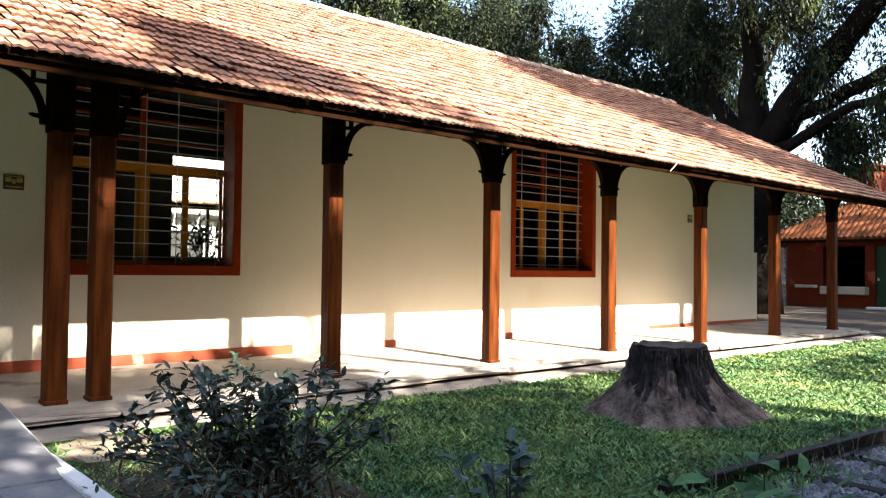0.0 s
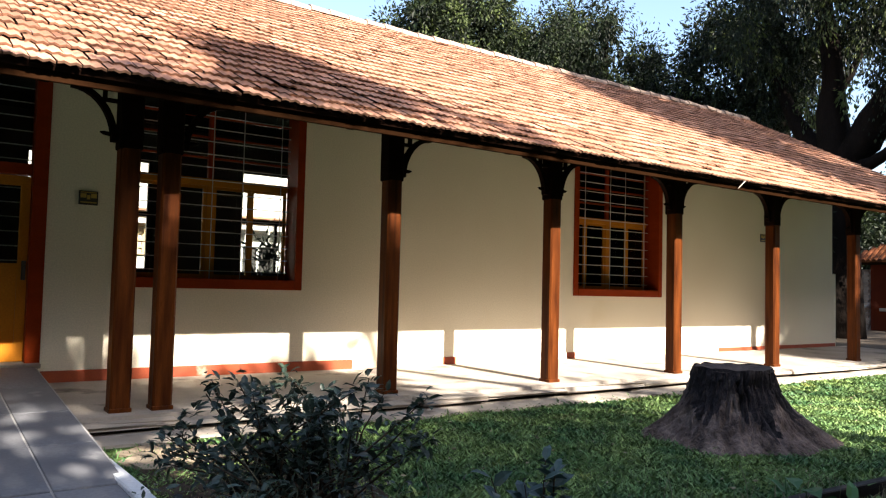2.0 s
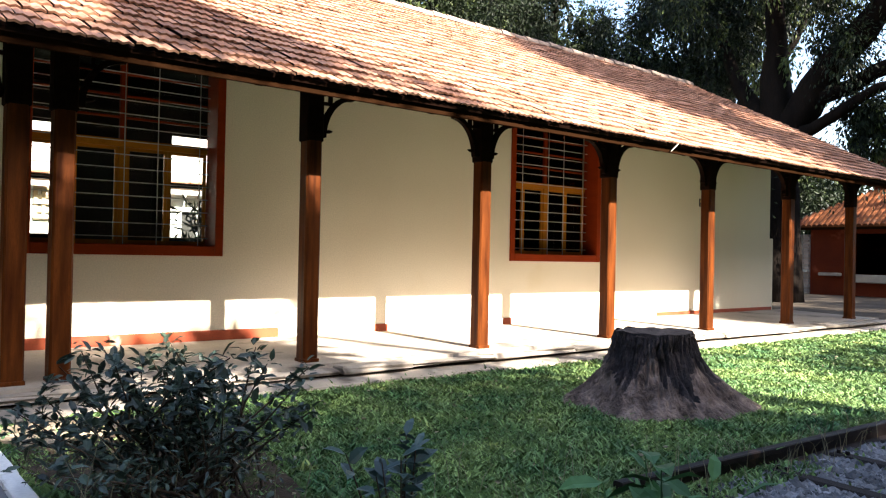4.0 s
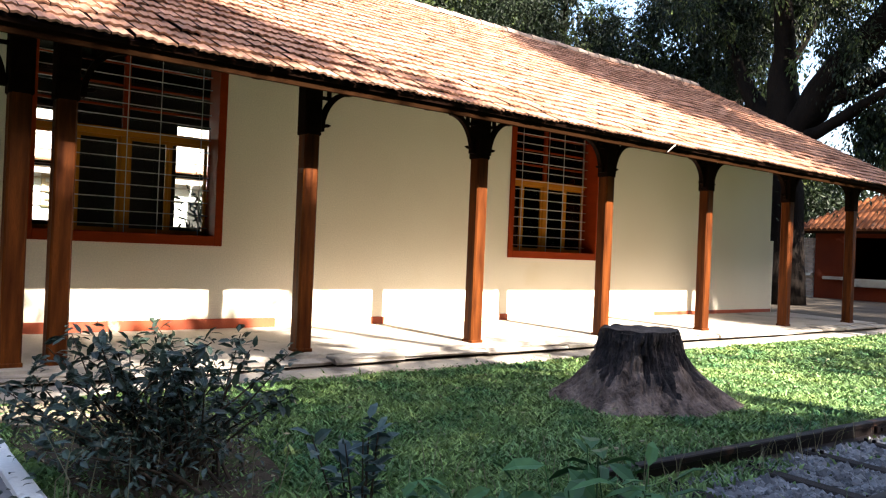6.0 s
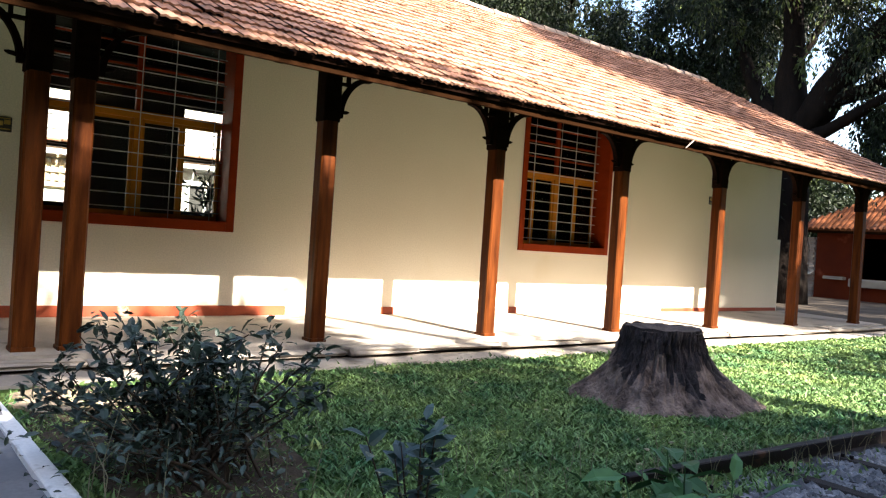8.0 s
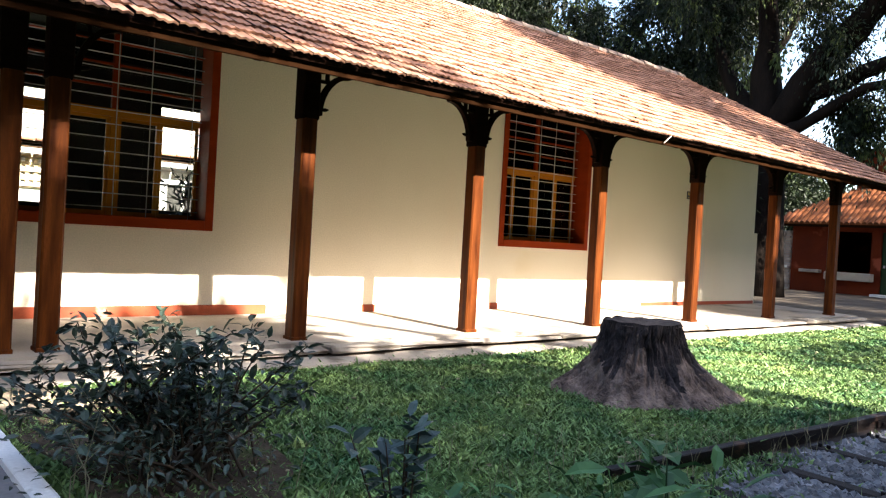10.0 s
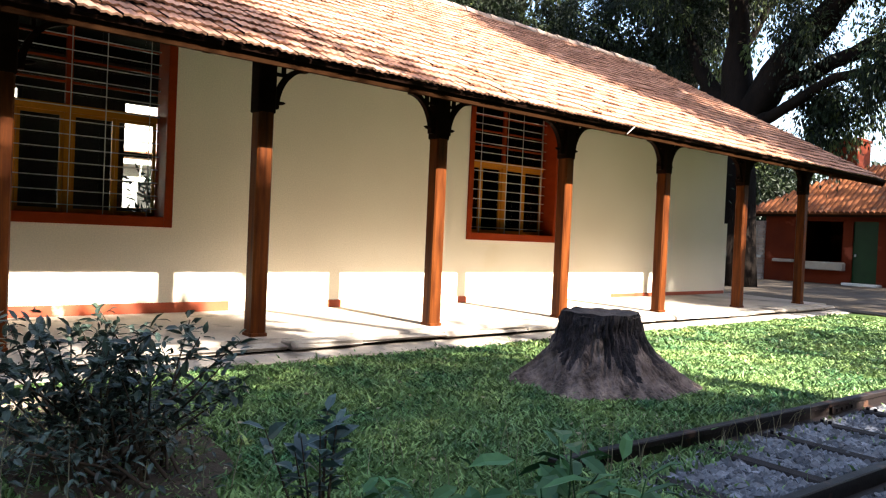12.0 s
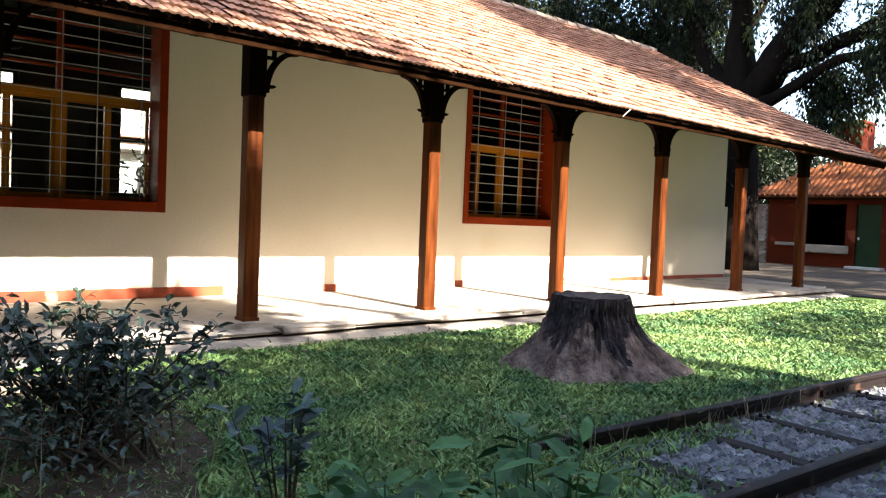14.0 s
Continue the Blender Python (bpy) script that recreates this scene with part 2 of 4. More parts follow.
def tube(bm, points, radii, segs=8, cap=True):
    """A tapered tube along points."""
    rings = []
    pts = [Vector(p) for p in points]
    for i, p in enumerate(pts):
        d = (pts[min(i + 1, len(pts) - 1)] - pts[max(i - 1, 0)]).normalized()
        a = d.cross(Vector((0.31, 0.95, 0.05))).normalized()
        b = d.cross(a)
        rings.append([bm.verts.new(p + (a * math.cos(k * 2 * math.pi / segs) + b * math.sin(k * 2 * math.pi / segs)) * radii[i]) for k in range(segs)])
    for r0, r1 in zip(rings, rings[1:]):
        for k in range(segs):
            f = bm.faces.new((r0[k], r0[(k + 1) % segs], r1[(k + 1) % segs], r1[k]))
            f.smooth = True
    if cap:
        bm.faces.new(rings[0][::-1])
        bm.faces.new(rings[-1])


def wall_boxes(bm, x0, x1, y0, y1, z0, z1, holes):
    """A wall along x with openings (xa, xb, za, zb) right through it, holes in order of x."""
    at = x0
    for xa, xb, za, zb in holes:
        box(bm, at, xa, y0, y1, z0, z1)
        if za > z0:
            box(bm, xa, xb, y0, y1, z0, za)
        if zb < z1:
            box(bm, xa, xb, y0, y1, zb, z1)
        at = xb
    box(bm, at, x1, y0, y1, z0, z1)


def oval_arrays(centres, directions, lengths, widths, gen):
    """Rounder leaves of four faces each, a little folded along the rib and bent down at the tip."""
    n = len(centres)
    d = directions / np.linalg.norm(directions, axis=1, keepdims=True)
    s = np.cross(d, np.array([0, 0, 1.0]) + gen.normal(size=(n, 3)) * 0.35)
    s /= np.linalg.norm(s, axis=1, keepdims=True) + 1e-9
    up = np.cross(s, d)
    L, W = lengths[:, None], widths[:, None]
    p = [centres]
    for q, w in ((0.3, 0.46), (0.68, 0.40)):
        rib = centres + d * L * q
        p += [rib + s * W * w + up * W * 0.12, rib - s * W * w + up * W * 0.12, rib]
    p.append(centres + d * L - up * L * 0.12)
    v = np.stack(p, axis=1).reshape(-1, 3)
    k = np.arange(n)[:, None] * 8
    f = [k + np.array([t]) for t in ([0, 3, 1], [0, 2, 3], [1, 3, 6], [1, 6, 4], [3, 2, 5], [3, 5, 6], [4, 6, 7], [6, 5, 7])]
    return v, np.concatenate(f, axis=1).reshape(-1, 3)


def leaf_arrays(centres, directions, lengths, widths, gen):
    """Folded leaves of two faces each, from a place, a way and a size."""
    n = len(centres)
    d = directions / np.linalg.norm(directions, axis=1, keepdims=True)
    r = gen.normal(size=(n, 3))
    s = np.cross(d, r)
    s /= np.linalg.norm(s, axis=1, keepdims=True) + 1e-9
    up = np.cross(s, d)
    L, W = lengths[:, None], widths[:, None]
    base, tip = centres, centres + d * L
    mid = centres + d * L * 0.45
    left, right = mid + s * W * 0.5 + up * W * 0.18, mid - s * W * 0.5 + up * W * 0.18
    v = np.stack([base, left, tip, right], axis=1).reshape(-1, 3)
    k = np.arange(n)[:, None] * 4
    f = np.concatenate([k + np.array([[0, 2, 1]]), k + np.array([[0, 3, 2]])], axis=1).reshape(-1, 3)
    return v, f


def crown_arrays(gen, blobs, leaves, size, spread=0.45, droop=0.0, gaps=0.0):
    """Leaves in clumps: blobs are (x, y, z, rx, ry, rz, clumps); gaps gathers the clumps into masses with holes between."""
    pts, out = [], []
    for x, y, z, rx, ry, rz, clumps in blobs:
        q = gen.normal(size=(clumps, 3))
        q /= np.linalg.norm(q, axis=1, keepdims=True)
        q *= gen.uniform(0.45, 1.0, size=(clumps, 1)) ** 0.5
        q = q * np.array([rx, ry, rz]) + np.array([x, y, z])
        if gaps:
            q = [c for c in q if noise.noise((c[0] * 0.55, c[1] * 0.55 + 7.3, c[2] * 0.75)) > gaps - 0.5]
        for c in q:
            p = gen.normal(size=(leaves, 3)) * spread * gen.uniform(0.5, 1.5)
            p[:, 2] = p[:, 2] * (1 + droop) - droop * spread * gen.uniform(0, 1.5)
            pts.append(p + c)
            w = p.copy()
            w[:, 2] -= droop * 2 * spread
            out.append(w + gen.normal(size=(leaves, 3)) * spread * 0.7)
    p, w = np.concatenate(pts), np.concatenate(out)
    n = len(p)
    L = gen.uniform(0.7, 1.4, n) * size
    return leaf_arrays(p, w + 1e-6, L, L * gen.uniform(0.3, 0.5, n), gen)


# ---- ground ----
def build_ground():
    gen = np.random.default_rng(3)
    xs = np.concatenate([[-600, -200, -60, -25], np.arange(-12, 32.1, 0.5), [45, 80, 200, 600]])
    ys = np.concatenate([[-600, -200, -60, -30], np.arange(-14, 12.1, 0.5), [20, 40, 100, 600]])
    X, Y = np.meshgrid(xs, ys)
    Z = np.zeros_like(X)
    near = (np.abs(X) < 30) & (Y > -14) & (Y < -2.7)
    Z[near] = gen.uniform(-0.012, 0.012, near.sum())
    Z[(X > -0.3) & (Y < -6.0) & (Y > -8.6) & (X < 40)] = -0.08
    v = np.stack([X, Y, Z], axis=-1).reshape(-1, 3)
    w = len(xs)
    i = np.arange(len(ys) - 1)[:, None] * w + np.arange(w - 1)[None]
    i = i.reshape(-1)
    f = np.stack([i, i + 1, i + w + 1, i + w], axis=1)
    g = raw("ground", v, f, SOIL, smooth=True)
    tagged(g, "grassy ground with bare earthy patches", "ground", kind="structure")
    bm = boxed(13.3, 27.0, -7.0, 14.0, -0.1, 0.03)
    solo("pavement", bm, YARD, (20, 2, 0), "bare swept earth yard before the red building", "pavement", kind="structure")


build_ground()

STUMP = Vector((1.98, -4.76, 0.0))


def rail_y(x, near=False):
    return (-7.28 if near else -6.24) - 0.055 * x


def build_grass():
    gen = np.random.default_rng(11)
    n = 190000
    x = gen.uniform(-3.0, 12.5, n * 2)
    y = gen.uniform(-8.4, -2.5, n * 2)
    dist = np.hypot(x + 3.7, y + 9.0)
    keep = gen.uniform(size=n * 2) < np.clip((5.2 / dist) ** 1.3, 0.12, 1)
    keep &= ~((y < rail_y(x) + 0.0) & (x > -0.1 + gen.uniform(-0.3, 0.4, n * 2)) & (gen.uniform(size=n * 2) > np.where((x < 1.3) & (y > rail_y(x) - 0.3), 0.4, 0.012)))
    keep &= np.hypot(x - STUMP.x, y - STUMP.y) > 0.5
    keep &= ~((np.hypot((x + 2.4) / 0.75, (y + 4.9) / 1.0) < 1) & (gen.uniform(size=n * 2) > 0.4))
    keep &= ~((y > -2.75) & (gen.uniform(size=n * 2) > 0.4))
    bare = np.sin(x * 2.1 + 1.3) * np.cos(y * 2.7) + 0.4 * np.sin(x * 5.3 + y * 4.1)
    keep &= ~((bare > 0.85) & (gen.uniform(size=n * 2) > 0.5)) & ~((x < -1.4) & (y > -3.6) & (gen.uniform(size=n * 2) > 0.25))
    x, y = x[keep], y[keep]
    n = len(x)
    far = np.clip(np.hypot(x + 3.7, y + 9.0) / 6, 1, 2.2)
    h = gen.uniform(0.018, 0.05, n) * np.where(gen.uniform(size=n) < 0.03, 1.8, 1.0)
    w = gen.uniform(0.006, 0.013, n) * far
    a = gen.uniform(0, 2 * np.pi, n)
    lean = gen.uniform(0.4, 1.5, n) * h
    la = gen.uniform(0, 2 * np.pi, n)
    dx, dy = np.cos(a) * w, np.sin(a) * w
    lx, ly = np.cos(la) * lean, np.sin(la) * lean
    z0 = np.where((y < rail_y(x)) & (x > -0.2), -0.06, -0.012)
    p0 = np.stack([x - dx, y - dy, z0], 1)
    p1 = np.stack([x + dx, y + dy, z0], 1)
    p2 = np.stack([x + dx * 0.8 + lx * 0.35, y + dy * 0.8 + ly * 0.35, z0 + h * 0.6], 1)
    p3 = np.stack([x - dx * 0.8 + lx * 0.35, y - dy * 0.8 + ly * 0.35, z0 + h * 0.6], 1)
    p4 = np.stack([x + lx, y + ly, z0 + h], 1)
    v = np.stack([p0, p1, p2, p3, p4], 1).reshape(-1, 3)
    k = np.arange(n)[:, None] * 5
    f = np.concatenate([k + np.array([[0, 1, 2]]), k + np.array([[0, 2, 3]]), k + np.array([[3, 2, 4]])], 1).reshape(-1, 3)
    g = raw("lawn_grass", v, f, GRASS)
    tagged(g, "short green lawn grass, partly in dappled shade", "grass", kind="stuff")


build_grass()

# ---- railway track ----
TRACK_TURN = math.atan(-0.055)


def build_track():
    ang = math.degrees(TRACK_TURN)
    prof = [(-0.055, 0), (0.055, 0), (0.055, 0.012), (0.010, 0.028), (0.010, 0.085), (0.032, 0.095), (0.032, 0.125), (0.026, 0.132), (-0.026, 0.132), (-0.032, 0.125), (-0.032, 0.095), (-0.010, 0.085), (-0.010, 0.028), (-0.055, 0.012)]
    for near in (False, True):
        bm = bmesh.new()
        x0, x1 = (-0.35, 30.0)
        rings = []
        for x in np.linspace(x0, x1, 24):
            y = rail_y(x, near)
            rings.append([bm.verts.new((x, y + q, -0.075 + r)) for q, r in prof])
        for a, b in zip(rings, rings[1:]):
            for k in range(len(prof)):
                bm.faces.new((a[k], b[k], b[(k + 1) % len(prof)], a[(k + 1) % len(prof)]))
        bm.faces.new(rings[0][::-1])
        bm.faces.new(rings[-1])
        bmesh.ops.recalc_face_normals(bm, faces=bm.faces)
        y = rail_y(x0, near)
        rail = solo("rail", bm, STEEL, (x0, y, -0.075), "rusty dark steel rail on sleepers beside the lawn", "rail", "rails of the track")
        for xj in (3.05, 9.0):
            yj = rail_y(xj, near)
            bm = bmesh.new()
            for s in (-1, 1):
                box(bm, xj - 0.22, xj + 0.22, yj + s * 0.012 - (0.012 if s < 0 else 0), yj + s * 0.012 + (0.012 if s > 0 else 0), -0.04, 0.012, bevel=0.003)
                for q in (-0.15, -0.05, 0.05, 0.15):
                    box(bm, xj + q - 0.013, xj + q + 0.013, yj + s * 0.03 - 0.008, yj + s * 0.03 + 0.008, -0.027, -0.001)
            part("fishplate", bm, STEEL, rail, "rusty bolted joint plate")
    first = None
    for i in range(30):
        x = 0.18 + i * 0.78 + rng.uniform(-0.05, 0.05)
        y = (rail_y(x) + rail_y(x, True)) / 2
        turn = ang + rng.uniform(-2.5, 2.5)
        if first is None:
            bm = bmesh.new()
            box(bm, -0.06, 0.06, -0.46, 0.46, -0.06, 0.06, bevel=0.012)
            me_parent = thing("sleeper", (0, 0, 0), "dark weathered timber sleeper sunk in grey ballast", "sleeper", "sleepers of the track")
            part("beam", bm, SLEEPER, me_parent)
            for s in (-0.38, 0.38):
                for q in (-0.03, 0.03):
                    part("spike", boxed(-0.012, 0.012, s + q - 0.012, s + q + 0.012, 0.055, 0.085, bevel=0.003), STEEL, me_parent, "rusty rail spike")
            me_parent.matrix_basis = pose(x, y, -0.105, 0, 0, turn)
            first = me_parent
        else:
            copy_thing(first, pose(x, y, -0.105 + rng.uniform(-0.006, 0.006), 0, 0, turn))
    gen = np.random.default_rng(5)
    bm = boxed(-0.1, 33.0, -0.85, 0.85, -0.5, -0.085)
    for v in bm.verts:
        v.co.y += -6.76 - 0.055 * v.co.x
    solo("ballast_bed", bm, BED, (0, -6.76, -0.1), "dark gritty bed under the track ballast", "ballast", kind="structure")
    n = 19000
    x = 0.0 + gen.exponential(3.2, n) - 0.6
    off = gen.uniform(-0.98, 0.62, n)
    y = -6.76 - 0.055 * x + off
    ok = (x < 16) & (np.abs(off - 0.52) > 0.05) & (np.abs(off + 0.52) > 0.05) & ~((x < 0.4) & (gen.uniform(size=n) > 0.5))
    phase = np.abs((x - 0.18) / 0.78 - np.round((x - 0.18) / 0.78)) * 0.78
    ok &= ~((phase < 0.05) & (np.abs(off) < 0.46) & (gen.uniform(size=n) > 0.12))
    x, y = x[ok], y[ok]
    n = len(x)
    base = np.array([[1, 0, 0], [-1, 0, 0], [0, 1, 0], [0, -1, 0], [0, 0, 1], [0, 0, -1]], float)
    tri = np.array([[0, 2, 4], [2, 1, 4], [1, 3, 4], [3, 0, 4], [2, 0, 5], [1, 2, 5], [3, 1, 5], [0, 3, 5]])
    s = gen.uniform(0.02, 0.045, (n, 1, 1)) * gen.uniform(0.6, 1.3, (n, 6, 1))
    ca, sa = np.cos(gen.uniform(0, 6.28, n)), np.sin(gen.uniform(0, 6.28, n))
    b = base[None] * s * np.array([1.25, 0.85, 0.6])
    b = b + gen.normal(size=(n, 6, 3)) * 0.004
    bx = b[:, :, 0] * ca[:, None] - b[:, :, 1] * sa[:, None]
    by = b[:, :, 0] * sa[:, None] + b[:, :, 1] * ca[:, None]
    v = np.stack([bx + x[:, None], by + y[:, None], b[:, :, 2] - 0.075 + gen.uniform(-0.012, 0.012, (n, 1))], -1).reshape(-1, 3)
    f = (np.arange(n)[:, None, None] * 6 + tri[None]).reshape(-1, 3)
    g = raw("ballast", v, f, GRAVEL)
    tagged(g, "blue-grey crushed stone ballast between the rails", "gravel", kind="stuff")


build_track()

# ---- the station building ----
WINDOWS = [(-2.18, 0.0), (4.75, 6.93)]
SILL, HEAD = 1.2, 3.62
X0, X1 = -9.0, 12.76


def build_shell():
    bm = bmesh.new()
    wall_boxes(bm, X0, X1, 0.0, 0.42, 0.0, 4.3, [(-4.40, -2.89, 0.0, HEAD), (*WINDOWS[0], SILL, HEAD), (*WINDOWS[1], SILL, HEAD)])
    box(bm, X1, 12.9, -0.002, 0.42, 0.0, 1.79)
    box(bm, -4.40, -2.89, 0.0, 0.42, 0.0, 0.39)
    solo("wall_front", bm, PLASTER, (0, 0, 0), "cream plastered front wall under a veranda roof", "wall", kind="structure")
    bm = bmesh.new()
    wall_boxes(bm, X0, X1, 5.6, 5.95, 0.0, 4.3, [(-2.45, -0.36, 1.42, 3.5), (1.28, 3.1, 1.42, 3.5)])
    solo("wall_back", bm, INNER, (0, 5.8, 0), "plastered back wall with two windows, room shade put in its colour", "wall", kind="structure")
    for i, (a, b) in enumerate(((X0, X0 + 0.3), (3.5, 3.75), (X1 - 0.35, X1 - 0.003))):
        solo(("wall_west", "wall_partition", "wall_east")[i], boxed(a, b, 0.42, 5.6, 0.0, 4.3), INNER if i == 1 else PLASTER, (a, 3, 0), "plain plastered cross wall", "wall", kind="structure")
    bm = bmesh.new()
    for xa, xb in ((X1 - 0.352, X1 - 0.004),):
        vs = [bm.verts.new(p) for p in ((xa, 0.1, 4.302), (xb, 0.1, 4.302), (xb, 5.7, 4.302), (xa, 5.7, 4.302), (xa, 2.9, 5.7), (xb, 2.9, 5.7))]
        for f in ((0, 1, 5, 4), (2, 3, 4, 5), (1, 2, 5), (0, 4, 3), (0, 3, 2, 1)):
            bm.faces.new([vs[k] for k in f])
    solo("wall_gable", bm, PLASTER, (X1, 3, 4.3), "plastered gable wall under the roof end", "wall", kind="structure")
    solo("floor", boxed(X0 + 0.3, X1 - 0.36, 0.422, 5.598, -0.1, 0.38), SHADEWOOD, (0, 3, 0.38), "dark boarded floor inside the building", "floor", kind="structure")
    solo("ceiling", boxed(X0 + 0.3, X1 - 0.36, 0.422, 5.598, 4.1, 4.2), SHADEWOOD, (0, 3, 4.1), "dark boarded ceiling inside the building", "ceiling", kind="structure")
    # skirting
    solo("baseboard", boxed(-2.885, 0.75, -0.022, -0.002, 0.19, 0.32, bevel=0.004), SKIRT, (-1, -0.01, 0.2), "worn red-orange painted skirting on the plaster wall", "skirting", kind="structure")
    # Pale lengths carry painted sun glare; red ones mark the post shadows.
    for xa, xb, mat, lab in ((0.752, 2.2, GLARESKIRT, "sunlight-pale"), (2.202, 2.42, SKIRT, "post-shadow red"), (2.422, 4.62, GLARESKIRT, "sunlight-pale"), (4.622, 4.8, SKIRT, "post-shadow red"), (4.802, 8.6, GLARESKIRT, "sunlight-pale")):
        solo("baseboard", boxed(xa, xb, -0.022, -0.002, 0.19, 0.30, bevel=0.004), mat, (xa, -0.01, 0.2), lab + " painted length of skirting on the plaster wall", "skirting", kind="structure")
    solo("baseboard", boxed(8.602, 12.85, -0.022, -0.003, 0.14, 0.27, bevel=0.004), SKIRT, (10, -0.01, 0.2), "worn red painted skirting on the plaster wall", "skirting", kind="structure")
    # veranda slab, falling a little to its outer edge
    bm = boxed(X0, 13.3, -2.1, -0.002, -0.1, 0.2)
    for v in bm.verts:
        if v.co.y < -1 and v.co.z > 0:
            v.co.z = 0.15
    solo("floor_veranda", bm, CONCRETE, (3, -1, 0.2), "worn pale concrete veranda floor", "floor", kind="structure")
    r = random.Random(4)
    kerb = thing("kerb", (3, -2.2, 0), "broken uneven concrete edging of the veranda", "kerb", kind="structure")
    x = -2.9
    while x < 13.2:
        L = r.uniform(0.55, 1.5)
        bm = boxed(x + 0.008, min(x + L, 13.3), -2.26 - r.uniform(0, 0.07), -2.103, 0.075, 0.146 + r.uniform(-0.035, 0.006), bevel=0.016)
        for v in bm.verts:
            v.co.x += r.uniform(-0.006, 0.006)
            v.co.y += r.uniform(-0.045, 0.02) if v.co.y < -2.2 else 0
            v.co.z += r.uniform(-0.016, 0.004) if v.co.z > 0 else 0
        part("edging_stone", bm, CONCRETE, kerb)
        # Dark earth colour paints the shadow gap under the edging stones.
        part("footing", boxed(x + 0.004, min(x + L, 13.3), -2.14, -2.103, -0.05, 0.08), EARTH, kerb)
        x += L
    bm = bmesh.new()
    n = 60
    top = []
    for i in range(n + 1):
        x = -2.9 + i * (16.4 / n)
        y = -2.58 - 0.04 * math.sin(i * 1.3) - r.uniform(0, 0.05)
        top.append((bm.verts.new((x, -2.2, 0.035)), bm.verts.new((x, y, 0.022)), bm.verts.new((x, y - 0.01, -0.1))))
    for a, b in zip(top, top[1:]):
        bm.faces.new((a[0], a[1], b[1], b[0]))
        bm.faces.new((a[1], a[2], b[2], b[1]))
    bmesh.ops.recalc_face_normals(bm, faces=bm.faces)
    solo("pavement", bm, CONCRETE, (3, -2.4, 0), "narrow stained concrete apron along the veranda", "pavement", kind="structure")


build_shell()


def build_window(name, x0, x1, label):
    """Casing, deep reveal boards, lower casements and a barred upper light, behind an iron grille."""
    w = thing(name, (x0, 0.2, SILL), label, "window", kind="structure")
    c, y = 0.10, 0.30
    parts = (("casing", x0, x0 + c, -0.025, y, SILL, HEAD), ("casing", x1 - c, x1, -0.025, y, SILL, HEAD),
             ("head_board", x0 + c, x1 - c, -0.024, y, HEAD - c, HEAD), ("window_sill", x0 + c, x1 - c, -0.024, y, SILL, SILL + 0.12))
    for nm, a, b, p, q, s, t in parts:
        part(nm, boxed(a, b, p, q, s, t, bevel=0.006), RED, w)
    xa, xb, za, zb = x0 + c, x1 - c, SILL + 0.12, HEAD - c
    mid = (xa + xb) / 2
    tz = 2.47
    part("transom", boxed(xa, xb, y - 0.03, y + 0.05, tz - 0.04, tz + 0.05, bevel=0.006), ORANGE, w, "ochre painted transom bar")
    part("mullion", boxed(mid - 0.035, mid + 0.035, y - 0.02, y + 0.05, tz + 0.05, zb, bevel=0.006), RED, w)
    part("mullion", boxed(mid - 0.045, mid + 0.045, y - 0.025, y + 0.05, za, tz - 0.04, bevel=0.006), ORANGE, w, "ochre painted mullion")
    for a, b in ((xa, mid - 0.045), (mid + 0.045, xb)):
        q = (a + b) / 2
        sash = bmesh.new()
        for u, v in ((a, q - 0.002), (q + 0.002, b)):
            box(sash, u, u + 0.035, y, y + 0.04, za, tz - 0.04)
            box(sash, v - 0.035, v, y, y + 0.04, za, tz - 0.04)
            box(sash, u + 0.035, v - 0.035, y, y + 0.04, za, za + 0.05)
            box(sash, u + 0.035, v - 0.035, y, y + 0.04, tz - 0.075, tz - 0.04)
        part("casement", sash, ORANGE, w, "ochre painted casement")
        for u, v in ((a, q), (q, b)):
            p = part("pane", boxed(u + 0.035, v - 0.035, y + 0.018, y + 0.022, za + 0.05, tz - 0.075), GLASS, w)
            p.visible_shadow = False
    for a, b in ((xa, mid - 0.035), (mid + 0.035, xb)):
        bm = bmesh.new()
        for k in range(1, 4):
            z = tz + 0.05 + (zb - tz - 0.05) * k / 4
            box(bm, a, b, y, y + 0.035, z - 0.012, z + 0.012)
        part("glazing_bar", bm, RED, w)
        p = part("pane", boxed(a, b, y + 0.016, y + 0.02, tz + 0.05, zb), GLASS, w)
        p.visible_shadow = False
    yg = 0.23
    for k in range(14):
        z = za + 0.09 + k * 0.155
        bm = bmesh.new()
        tube(bm, [(xa - 0.05, yg, z), (xb + 0.05, yg, z)], [0.006] * 2, 5)
        part("grille_bar", bm, IRON, w, "thin white iron bar")
    for q in (0.19, 0.5, 0.69, 0.94):
        x = xa + (xb - xa) * q
        bm = bmesh.new()
        tube(bm, [(x, yg - 0.012, za - 0.02), (x, yg - 0.012, zb + 0.05)], [0.006] * 2, 5)
        part("grille_bar", bm, IRON, w, "thin white iron bar")
    return w


build_window("window_1", *WINDOWS[0], "tall red-framed window with ochre casements and iron grille")
build_window("window_2", *WINDOWS[1], "red-framed window with ochre casements before a dark room")


